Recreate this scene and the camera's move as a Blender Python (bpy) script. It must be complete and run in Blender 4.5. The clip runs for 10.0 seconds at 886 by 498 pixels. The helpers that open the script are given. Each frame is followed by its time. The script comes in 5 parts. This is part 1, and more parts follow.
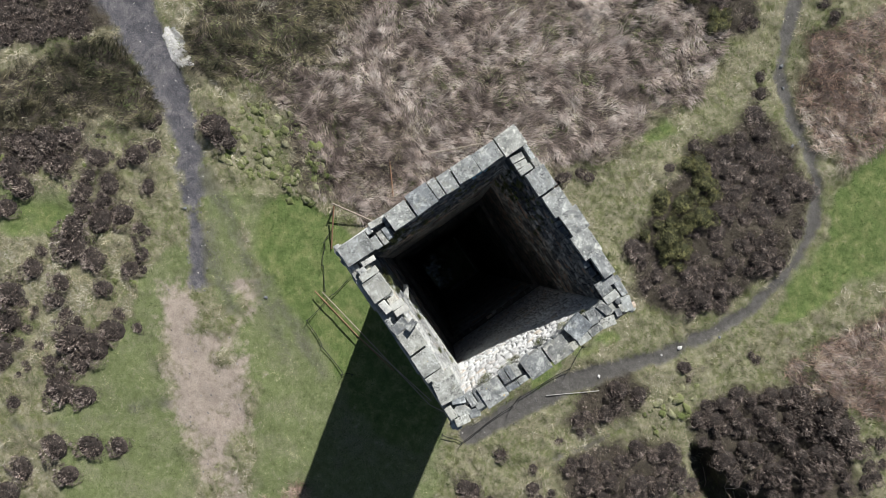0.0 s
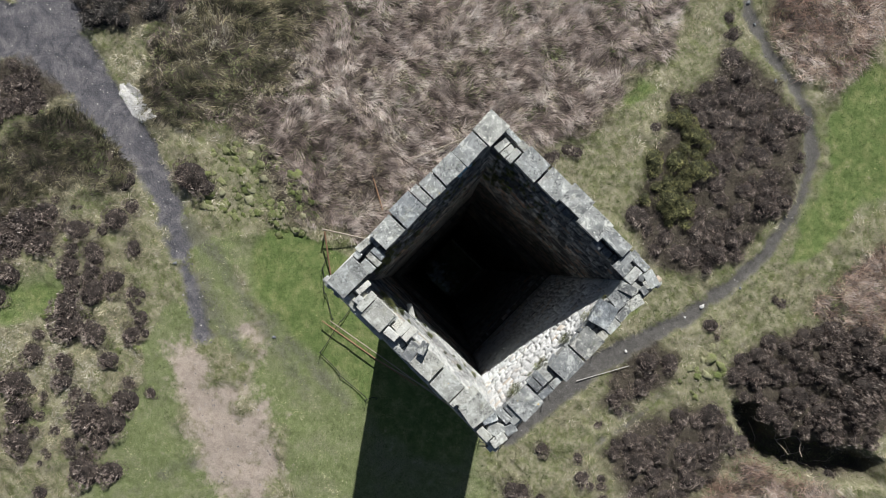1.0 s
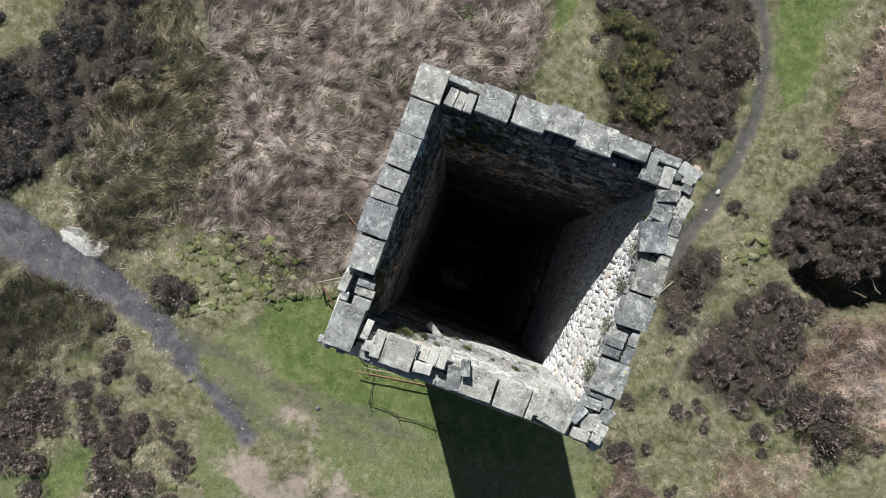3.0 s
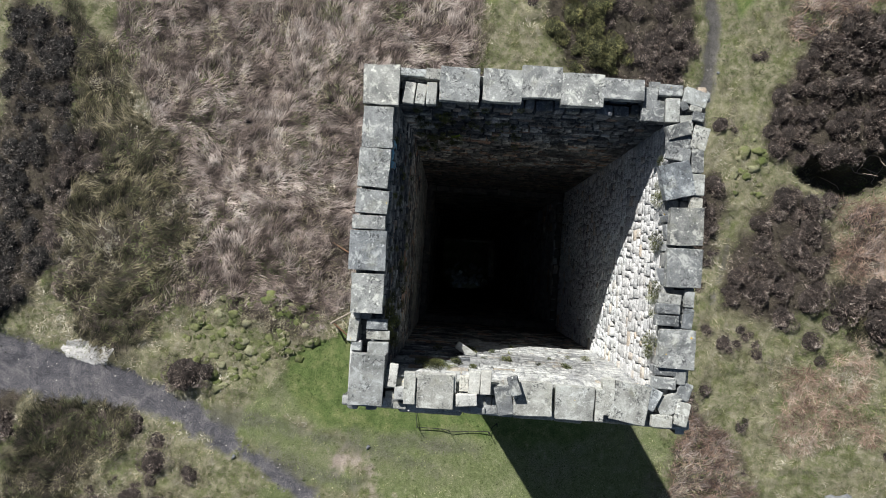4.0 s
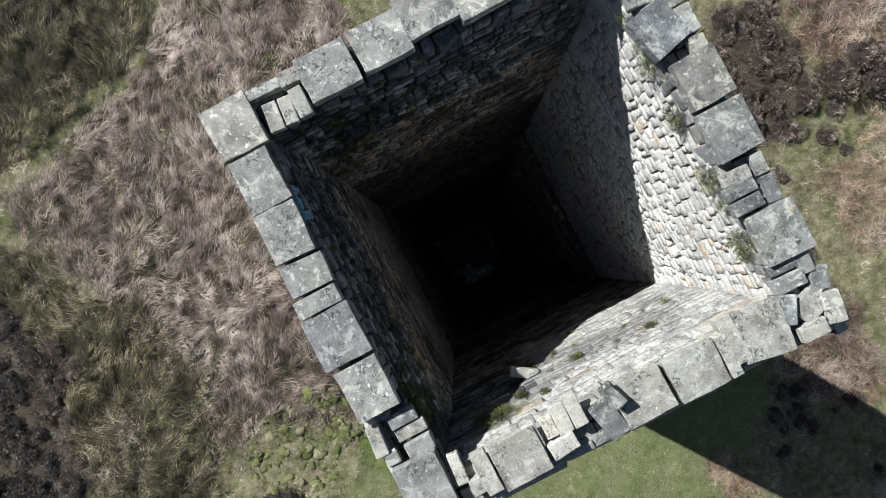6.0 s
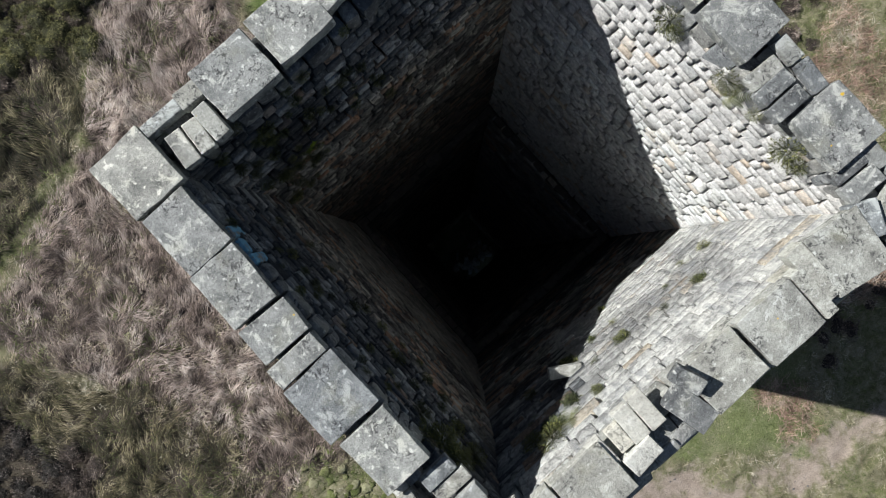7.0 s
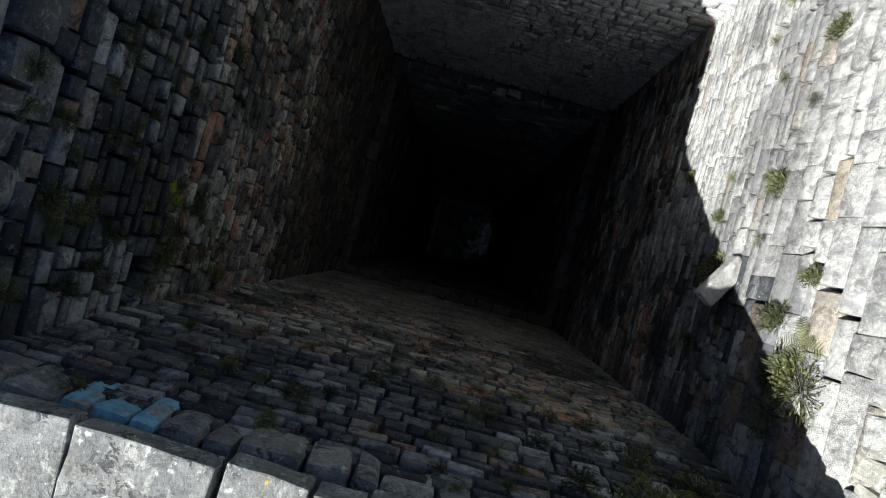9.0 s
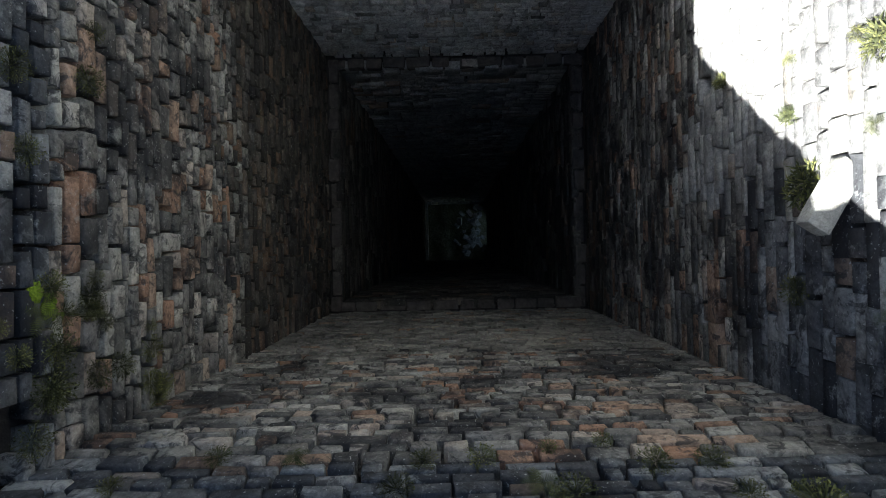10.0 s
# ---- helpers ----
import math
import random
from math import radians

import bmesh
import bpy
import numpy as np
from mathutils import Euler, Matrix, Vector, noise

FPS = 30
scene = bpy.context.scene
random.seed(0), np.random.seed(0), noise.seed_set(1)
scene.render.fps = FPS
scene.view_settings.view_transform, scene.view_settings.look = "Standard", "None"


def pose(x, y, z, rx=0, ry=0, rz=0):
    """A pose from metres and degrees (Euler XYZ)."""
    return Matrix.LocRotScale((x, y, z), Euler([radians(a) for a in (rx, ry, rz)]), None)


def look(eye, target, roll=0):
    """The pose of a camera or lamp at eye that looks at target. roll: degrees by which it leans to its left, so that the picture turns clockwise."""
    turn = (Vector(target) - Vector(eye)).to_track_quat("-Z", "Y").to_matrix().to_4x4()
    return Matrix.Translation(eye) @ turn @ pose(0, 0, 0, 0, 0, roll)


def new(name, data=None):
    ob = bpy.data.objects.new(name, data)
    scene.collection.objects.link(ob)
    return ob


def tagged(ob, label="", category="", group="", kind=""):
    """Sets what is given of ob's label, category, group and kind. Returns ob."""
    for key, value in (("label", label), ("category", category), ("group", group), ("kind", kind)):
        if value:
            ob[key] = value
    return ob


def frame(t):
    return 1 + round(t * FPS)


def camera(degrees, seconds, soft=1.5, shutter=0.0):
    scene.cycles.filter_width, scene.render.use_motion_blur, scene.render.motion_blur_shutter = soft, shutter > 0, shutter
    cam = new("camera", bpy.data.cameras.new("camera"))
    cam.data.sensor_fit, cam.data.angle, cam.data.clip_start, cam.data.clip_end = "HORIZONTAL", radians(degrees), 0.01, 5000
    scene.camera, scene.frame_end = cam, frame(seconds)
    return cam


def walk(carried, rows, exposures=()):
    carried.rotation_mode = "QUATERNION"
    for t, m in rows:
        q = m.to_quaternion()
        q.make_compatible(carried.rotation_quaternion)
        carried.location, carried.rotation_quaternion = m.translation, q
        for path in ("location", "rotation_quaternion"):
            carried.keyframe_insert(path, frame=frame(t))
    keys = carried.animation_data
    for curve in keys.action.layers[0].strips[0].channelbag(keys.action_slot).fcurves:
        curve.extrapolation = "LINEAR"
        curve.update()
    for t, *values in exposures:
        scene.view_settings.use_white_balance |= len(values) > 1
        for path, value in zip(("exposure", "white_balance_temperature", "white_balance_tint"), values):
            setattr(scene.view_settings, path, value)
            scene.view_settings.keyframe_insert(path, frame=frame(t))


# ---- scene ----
cam = camera(74.0, 10.0, 0.95)
ROWS = [
    (0.0, -0.912, -0.428, 36.710, 0.19, -0.35, 55.75),
    (0.5, -0.948, -0.425, 36.224, 0.29, -0.30, 49.81),
    (1.0, -0.974, -0.292, 35.711, 0.46, -0.20, 44.71),
    (1.5, -0.920, -0.252, 35.279, 0.55, -0.10, 39.76),
    (2.0, -0.863, -0.321, 34.796, 0.58, -0.04, 34.51),
    (2.5, -0.834, -0.347, 34.257, 0.62, 0.04, 28.05),
    (4.0, -0.960, -0.168, 32.692, 0.72, 0.36, 3.82),
    (4.5, -0.915, -0.101, 32.194, 0.62, 0.47, -4.19),
    (5.0, -0.867, -0.038, 31.699, 0.55, 0.60, -11.77),
    (5.5, -0.794, 0.010, 31.179, 0.58, 0.70, -19.71),
    (7.0, -0.683, 0.061, 29.614, 0.21, 0.14, -42.05),
    (7.5, -0.701, 0.099, 29.085, 0.14, 0.10, -50.13),
    (8.0, -0.776, 0.117, 28.561, 0.11, 0.12, -58.16),
    (8.5, -0.837, 0.082, 28.056, 0.26, 0.15, -66.25),
    (9.0, -0.857, 0.075, 27.543, 0.20, -0.01, -74.63),
    (9.5, -0.827, 0.073, 27.049, 0.32, 0.01, -82.79),
    (10.0, -0.793, 0.062, 26.562, 0.34, 0.05, -91.14),
]
EXPOSURES = [(0.0, 0.72), (4.0, 0.72), (5.0, 0.75), (6.5, 0.7), (7.5, 0.62), (8.5, 0.72), (9.0, 1.12), (9.5, 2.05), (10.0, 2.7)]
walk(cam, [(row[0], pose(*row[1:])) for row in ROWS], EXPOSURES)

# ---- daylight ----
SUN_HEIGHT, SUN_WAY = 36.0, (-0.555, 0.832)  # degrees above the horizon; the side it stands on
world = bpy.data.worlds.new("moor_sky")
scene.world = world
world.use_nodes = True
wn = world.node_tree
sky = wn.nodes.new("ShaderNodeTexSky")
sky.sky_type, sky.sun_disc = "NISHITA", False
sky.sun_elevation, sky.sun_rotation = radians(SUN_HEIGHT), math.atan2(SUN_WAY[0], SUN_WAY[1])
wn.links.new(sky.outputs["Color"], wn.nodes["Background"].inputs["Color"])
wn.nodes["Background"].inputs["Strength"].default_value = 0.033
sun_data = bpy.data.lights.new("sun", "SUN")
sun_data.energy, sun_data.angle, sun_data.color = 5.0, radians(0.5), (1.0, 0.985, 0.96)
sun = new("sun", sun_data)
high = math.tan(radians(SUN_HEIGHT))
sun.matrix_world = look((40 * SUN_WAY[0], 40 * SUN_WAY[1], 40 * high), (0, 0, 0))


# ---- materials ----
class Nodes:
    """A node material under construction."""

    def __init__(self, name, roughness=0.9):
        self.mat = bpy.data.materials.new(name)
        self.mat.use_nodes = True
        self.tree = self.mat.node_tree
        self.bsdf = self.tree.nodes["Principled BSDF"]
        self.bsdf.inputs["Roughness"].default_value = roughness
        self.bsdf.inputs["Specular IOR Level"].default_value = 0.25

    def add(self, kind, links=None, **values):
        n = self.tree.nodes.new(kind)
        for k, v in values.items():
            n.inputs[k].default_value = v
        for k, v in (links or {}).items():
            self.tree.links.new(v, n.inputs[k])
        return n

    def noise(self, scale, detail=4.0, rough=0.6, vector=None, distortion=0.0):
        return self.add("ShaderNodeTexNoise", {"Vector": vector or self.place(), }, Scale=scale, Detail=detail, Roughness=rough, Distortion=distortion).outputs["Fac"]

    def place(self):
        if not hasattr(self, "_place"):
            self._place = self.tree.nodes.new("ShaderNodeNewGeometry").outputs["Position"]
        return self._place

    def ramp(self, fac, stops):
        n = self.add("ShaderNodeValToRGB", {"Fac": fac})
        e = n.color_ramp.elements
        while len(e) < len(stops):
            e.new(0.5)
        for el, (p, c) in zip(e, stops):
            el.position = p
            el.color = (*c, 1) if len(c) == 3 else c
        return n.outputs["Color"]

    def step(self, fac, lo, hi):
        return self.add("ShaderNodeMapRange", {"Value": fac}, **{"From Min": lo, "From Max": hi}).outputs["Result"]

    def mix(self, fac, a, b, blend="MIX"):
        n = self.tree.nodes.new("ShaderNodeMix")
        n.data_type, n.blend_type = "RGBA", blend
        for i, v in ((0, fac), (6, a), (7, b)):
            if isinstance(v, (int, float)):
                n.inputs[i].default_value = v
            elif isinstance(v, tuple):
                n.inputs[i].default_value = (*v, 1)
            else:
                self.tree.links.new(v, n.inputs[i])
        return n.outputs[2]

    def math(self, op, a, b):
        n = self.tree.nodes.new("ShaderNodeMath")
        n.operation = op
        for i, v in ((0, a), (1, b)):
            if isinstance(v, (int, float)):
                n.inputs[i].default_value = v
            else:
                self.tree.links.new(v, n.inputs[i])
        return n.outputs[0]

    def attribute(self, name):
        n = self.tree.nodes.new("ShaderNodeAttribute")
        n.attribute_name = name
        return n

    def chance(self):
        return self.tree.nodes.new("ShaderNodeObjectInfo").outputs["Random"]

    def done(self, colour, bump=None, strength=0.5, distance=0.01):
        self.tree.links.new(colour, self.bsdf.inputs["Base Color"])
        if bump is not None:
            b = self.add("ShaderNodeBump", {"Height": bump}, Strength=strength, Distance=distance)
            self.tree.links.new(b.outputs["Normal"], self.bsdf.inputs["Normal"])
        return self.mat


def masonry_material(name, tones, soot, singles, lime_share=0.5, streak=0.0, cast=(0.955, 1.0, 1.015), relief_depth=0.02):
    """Sandstone of a wall: each stone its own tone, with soot, lime and lichen. singles: stones are objects of their own."""
    n = Nodes(name, 0.92)
    r = n.chance() if singles else n.attribute("tint").outputs["Fac"]
    colour = n.ramp(r, tones)
    grain = n.noise(48, 7, 0.8)
    colour = n.mix(0.6, colour, n.ramp(grain, [(0.3, (0.32, 0.32, 0.33)), (0.7, (1.3, 1.28, 1.25))]), "MULTIPLY")
    pit = n.noise(26, 6, 0.8, distortion=0.5)
    colour = n.mix(0.75, colour, n.ramp(pit, [(0.36, (0.45, 0.45, 0.46)), (0.5, (0.95, 0.95, 0.95)), (0.66, (1.3, 1.29, 1.27))]), "MULTIPLY")
    blotch = n.noise(11, 6, 0.7, distortion=0.8)
    colour = n.mix(n.math("MULTIPLY", n.step(blotch, 0.52, 0.60), soot), colour, (0.045, 0.045, 0.048))
    stain = n.noise(1.5, 6, 0.65, distortion=0.6)
    colour = n.mix(n.math("MULTIPLY", n.step(stain, 0.48, 0.58), soot), colour, (0.028, 0.028, 0.032))
    if streak:
        squash = n.add("ShaderNodeMapping", {"Vector": n.place()}, Scale=(9.0, 9.0, 1.3)).outputs["Vector"]
        run = n.noise(1.0, 7, 0.75, squash)
        colour = n.mix(n.math("MULTIPLY", n.step(run, 0.5, 0.62), streak), colour, (0.22, 0.22, 0.225))
        rust = n.noise(1.9, 4, 0.6, n.add("ShaderNodeMapping", {"Vector": n.place()}, Scale=(2.4, 2.4, 0.9)).outputs["Vector"])
        colour = n.mix(n.math("MULTIPLY", n.step(rust, 0.62, 0.76), 0.4), colour, (0.46, 0.33, 0.20))
    lime = n.noise(6.5, 6, 0.75)
    colour = n.mix(n.math("MULTIPLY", n.step(lime, 0.58, 0.70), lime_share), colour, (0.55, 0.55, 0.53))
    moss = n.noise(3.3, 6, 0.7)
    colour = n.mix(n.math("MULTIPLY", n.step(moss, 0.64, 0.72), 0.6), colour, (0.08, 0.095, 0.035))
    speck = n.noise(75, 3, 0.6)
    colour = n.mix(n.math("MULTIPLY", n.step(speck, 0.65, 0.69), 0.55), colour, (0.60, 0.60, 0.58))
    colour = n.mix(1.0, colour, cast, "MULTIPLY")
    return n.done(colour, n.math("ADD", grain, n.noise(16, 5, 0.7)), 0.8, relief_depth)


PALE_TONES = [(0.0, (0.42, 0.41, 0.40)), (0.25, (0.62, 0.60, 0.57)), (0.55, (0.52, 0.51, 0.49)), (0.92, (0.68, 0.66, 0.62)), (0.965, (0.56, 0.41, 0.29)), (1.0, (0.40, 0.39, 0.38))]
# dark bluish tones: sky-lit shade put into the colour of stained stones
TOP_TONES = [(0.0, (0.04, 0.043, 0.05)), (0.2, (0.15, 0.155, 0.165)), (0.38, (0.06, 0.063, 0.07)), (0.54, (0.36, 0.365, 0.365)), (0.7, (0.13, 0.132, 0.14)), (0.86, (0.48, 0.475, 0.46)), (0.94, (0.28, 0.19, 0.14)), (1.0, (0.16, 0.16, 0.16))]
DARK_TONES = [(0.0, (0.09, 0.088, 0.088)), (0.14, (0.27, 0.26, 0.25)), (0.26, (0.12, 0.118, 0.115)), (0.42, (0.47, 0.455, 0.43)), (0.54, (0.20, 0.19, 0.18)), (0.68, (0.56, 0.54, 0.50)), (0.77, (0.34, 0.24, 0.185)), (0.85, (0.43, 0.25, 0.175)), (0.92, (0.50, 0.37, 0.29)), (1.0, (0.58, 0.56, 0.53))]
# dimness deep in the shaft, put into the stone tones
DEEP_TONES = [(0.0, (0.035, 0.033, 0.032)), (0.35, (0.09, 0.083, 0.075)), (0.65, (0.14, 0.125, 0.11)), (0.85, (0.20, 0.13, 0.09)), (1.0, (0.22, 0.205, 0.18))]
# soot of the lower shaft, with its dimness in the tones
SOOT_GLOOM_TONES = [(0.0, (0.05, 0.049, 0.048)), (0.5, (0.12, 0.115, 0.105)), (0.85, (0.22, 0.205, 0.185)), (1.0, (0.20, 0.13, 0.09))]
MID_TONES = [(0.0, (0.22, 0.21, 0.20)), (0.4, (0.39, 0.37, 0.34)), (0.7, (0.30, 0.29, 0.27)), (0.92, (0.47, 0.445, 0.405)), (1.0, (0.38, 0.24, 0.165))]
EAST_TONES = [(0.0, (0.50, 0.49, 0.48)), (0.12, (0.68, 0.655, 0.64)), (0.4, (0.77, 0.735, 0.71)), (0.7, (0.64, 0.615, 0.60)), (0.9, (0.75, 0.71, 0.68)), (1.0, (0.62, 0.51, 0.41))]
WARM = (0.975, 1.0, 0.965)
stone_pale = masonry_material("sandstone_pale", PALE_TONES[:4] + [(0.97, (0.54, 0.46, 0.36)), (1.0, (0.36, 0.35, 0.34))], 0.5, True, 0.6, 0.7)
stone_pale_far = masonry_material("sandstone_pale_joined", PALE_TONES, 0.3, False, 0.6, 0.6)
stone_east_top = masonry_material("sandstone_east_head", EAST_TONES, 0.16, True, 0.3, 0.3)
# lower east stones lightened 1.22 times in place of bounced light
stone_east = masonry_material("sandstone_east_brightened", [(p, tuple(min(1.22 * v, 0.88) for v in c)) for p, c in [(0.0, (0.26, 0.25, 0.24)), (0.06, (0.44, 0.43, 0.42))] + EAST_TONES[1:]], 0.12, False, 0.4, 0.25)
# stain blotches, with shade and sky blue put into the colour
stone_dark = masonry_material("sandstone_stained_shaded", TOP_TONES, 0.85, True, 0.6, 0.0, (0.94, 1.0, 1.03), 0.016)
# stain blotches, toned darker than the sunlit sides for shade
stone_dark_far = masonry_material("sandstone_stained_shaded_joined", DARK_TONES, 0.85, False, 0.5, 0.0, WARM, 0.012)
stone_deep = masonry_material("sandstone_shaft_gloom_joined", DEEP_TONES, 0.6, False, 0.1, 0.0, WARM, 0.012)
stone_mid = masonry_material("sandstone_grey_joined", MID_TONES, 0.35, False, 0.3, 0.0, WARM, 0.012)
stone_soot_gloom = masonry_material("sandstone_soot_gloom", SOOT_GLOOM_TONES, 0.5, False, 0.08, 0.0, WARM)


def core_material(name, low, middle, high_):
    n = Nodes(name, 0.97)
    a = n.noise(14, 6, 0.7)
    return n.done(n.ramp(a, [(0.25, low), (0.6, middle), (0.85, high_)]), a, 0.9, 0.03)


def coping_material(name, low, high_, crust):
    """Flat weathered slabs: grey skin, pale crustose lichen in blotches, black specks, a little ochre."""
    n = Nodes(name, 0.9)
    shift = n.add("ShaderNodeVectorMath", {0: n.place(), 1: n.chance()})
    where = shift.outputs[0]
    big = n.noise(4.5, 7, 0.68, where, 0.5)
    colour = n.ramp(big, [(0.34, low), (0.62, high_)])
    fine = n.noise(60, 5, 0.75, where)
    colour = n.mix(0.8, colour, n.ramp(fine, [(0.3, (0.5, 0.5, 0.5)), (0.72, (1.25, 1.25, 1.23))]), "MULTIPLY")
    speck = n.noise(95, 3, 0.6, where)
    colour = n.mix(n.math("MULTIPLY", n.step(speck, 0.66, 0.70), 0.7), colour, (0.60, 0.60, 0.58))
    blot = n.noise(7, 8, 0.75, where, 0.6)
    colour = n.mix(n.math("MULTIPLY", n.step(blot, 0.53, 0.60), crust), colour, (0.54, 0.54, 0.50))
    blot2 = n.noise(21, 4, 0.6, where)
    colour = n.mix(n.math("MULTIPLY", n.step(blot2, 0.62, 0.67), crust), colour, (0.64, 0.64, 0.61))
    dark = n.noise(26, 6, 0.8, where, 0.7)
    spread = n.step(n.noise(4.6, 3, 0.5, where), 0.47, 0.6)
    colour = n.mix(n.math("MULTIPLY", n.math("MULTIPLY", n.step(dark, 0.52, 0.56), spread), 0.9), colour, (0.05, 0.05, 0.052))
    skin = n.ramp(n.chance(), [(0.0, (0.72, 0.73, 0.76)), (0.35, (1.05, 1.03, 1.0)), (0.6, (0.85, 0.84, 0.84)), (0.8, (1.15, 1.1, 1.02)), (1.0, (0.92, 0.95, 1.0))])
    colour = n.mix(1.0, colour, skin, "MULTIPLY")
    green = n.noise(4.1, 4, 0.6, where)
    colour = n.mix(n.math("MULTIPLY", n.step(green, 0.56, 0.75), 0.3), colour, (0.28, 0.265, 0.17))
    gold = n.noise(6.3, 3, 0.5, where)
    colour = n.mix(n.step(gold, 0.728, 0.745), colour, (0.62, 0.40, 0.05))
    colour = n.mix(1.0, colour, (0.96, 1.0, 1.025), "MULTIPLY")
    return n.done(colour, n.math("ADD", fine, big), 0.6, 0.012)


slab_grey = coping_material("coping_grey_lichen", (0.15, 0.155, 0.155), (0.38, 0.385, 0.375), 0.85)
slab_dark = coping_material("coping_dark_lichen", (0.085, 0.09, 0.095), (0.25, 0.255, 0.255), 0.6)
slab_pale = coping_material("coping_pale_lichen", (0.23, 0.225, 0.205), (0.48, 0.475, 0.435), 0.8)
block_pale = coping_material("loose_block_pale", (0.38, 0.37, 0.34), (0.62, 0.605, 0.56), 0.6)

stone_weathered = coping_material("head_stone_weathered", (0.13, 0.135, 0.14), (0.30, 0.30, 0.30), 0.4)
# the north side's shade, put into a darker copy of the head stone
stone_shaded = coping_material("head_stone_shaded", (0.05, 0.053, 0.06), (0.17, 0.175, 0.185), 0.35)
core_stone = core_material("rubble_core_mortar", (0.018, 0.017, 0.017), (0.045, 0.042, 0.04), (0.10, 0.095, 0.085))
# dark blocks of the ledge ring
ledge_block = core_material("ledge_dark", (0.05, 0.048, 0.045), (0.13, 0.12, 0.11), (0.24, 0.22, 0.20))


def ground_material():
    n = Nodes("moor_ground", 0.97)
    z = n.attribute("zone")
    z2 = n.attribute("cover")
    s1 = n.add("ShaderNodeSeparateColor", {"Color": z.outputs["Color"]}).outputs
    s2 = n.add("ShaderNodeSeparateColor", {"Color": z2.outputs["Color"]}).outputs
    lush, track, soil = s1[0], s1[1], s1[2]
    straw, heath, path = s2[0], s2[1], s2[2]
    a, b, c = n.noise(0.55, 5, 0.6), n.noise(2.6, 6, 0.7), n.noise(17, 6, 0.75)
    d = n.noise(1.2, 5, 0.65)
    rough = n.ramp(b, [(0.25, (0.075, 0.078, 0.038)), (0.45, (0.165, 0.163, 0.092)), (0.62, (0.265, 0.245, 0.17)), (0.8, (0.37, 0.345, 0.28))])
    rough = n.mix(n.step(d, 0.5, 0.66), rough, n.ramp(b, [(0.3, (0.065, 0.078, 0.028)), (0.7, (0.17, 0.175, 0.075))]))
    both = n.math("ADD", n.math("MULTIPLY", b, 0.5), n.math("MULTIPLY", c, 0.5))
    green = n.ramp(both, [(0.3, (0.072, 0.09, 0.034)), (0.5, (0.142, 0.168, 0.072)), (0.7, (0.255, 0.265, 0.15))])
    green = n.mix(n.math("MULTIPLY", n.step(a, 0.45, 0.65), 0.5), green, n.ramp(c, [(0.3, (0.13, 0.125, 0.075)), (0.7, (0.27, 0.255, 0.18))]))
    bright = n.ramp(both, [(0.3, (0.05, 0.078, 0.020)), (0.5, (0.098, 0.14, 0.042)), (0.68, (0.18, 0.21, 0.085))])
    bright = n.mix(n.math("MULTIPLY", n.step(d, 0.47, 0.62), 0.75), bright, n.ramp(c, [(0.3, (0.12, 0.14, 0.045)), (0.7, (0.25, 0.26, 0.12))]))
    green = n.mix(n.step(n.math("ADD", z2.outputs["Alpha"], n.math("MULTIPLY", b, 0.5)), 0.5, 1.0), green, bright)
    colour = n.mix(n.step(n.math("ADD", lush, n.math("MULTIPLY", b, 0.4)), 0.55, 0.85), rough, green)
    colour = n.mix(straw, colour, n.ramp(c, [(0.3, (0.03, 0.024, 0.02)), (0.7, (0.11, 0.088, 0.074))]))
    colour = n.mix(heath, colour, n.ramp(c, [(0.3, (0.03, 0.026, 0.02)), (0.7, (0.10, 0.085, 0.06))]))
    earth = n.ramp(n.math("ADD", n.math("MULTIPLY", b, 0.6), n.math("MULTIPLY", c, 0.4)), [(0.3, (0.23, 0.185, 0.15)), (0.55, (0.34, 0.285, 0.24)), (0.75, (0.43, 0.375, 0.33))])
    colour = n.mix(n.step(n.math("ADD", soil, n.math("MULTIPLY", n.math("ADD", b, d), 1.5)), 1.75, 2.4), colour, earth)
    wet = n.noise(0.9, 6, 0.7, distortion=1.0)
    mud = n.ramp(n.math("ADD", n.math("MULTIPLY", wet, 0.5), n.math("MULTIPLY", c, 0.5)), [(0.36, (0.040, 0.040, 0.048)), (0.47, (0.082, 0.080, 0.090)), (0.56, (0.15, 0.142, 0.148)), (0.68, (0.25, 0.232, 0.225))])
    colour = n.mix(n.step(n.math("ADD", track, n.math("MULTIPLY", b, 1.0)), 0.75, 1.25), colour, mud)
    used = n.math("ADD", z.outputs["Alpha"], n.math("MULTIPLY", b, 0.9))
    colour = n.mix(n.math("MULTIPLY", n.step(used, 0.8, 1.4), 0.75), colour, n.ramp(both, [(0.35, (0.055, 0.056, 0.045)), (0.6, (0.145, 0.145, 0.105))]))
    trod = n.ramp(both, [(0.35, (0.055, 0.052, 0.048)), (0.65, (0.135, 0.128, 0.118))])
    colour = n.mix(n.step(n.math("ADD", path, n.math("MULTIPLY", b, 1.0)), 0.75, 1.35), colour, trod)
    colour = n.mix(0.7, colour, n.ramp(c, [(0.3, (0.5, 0.5, 0.5)), (0.7, (1.3, 1.3, 1.3))]), "MULTIPLY")
    return n.done(colour, n.math("ADD", b, c), 0.8, 0.06)


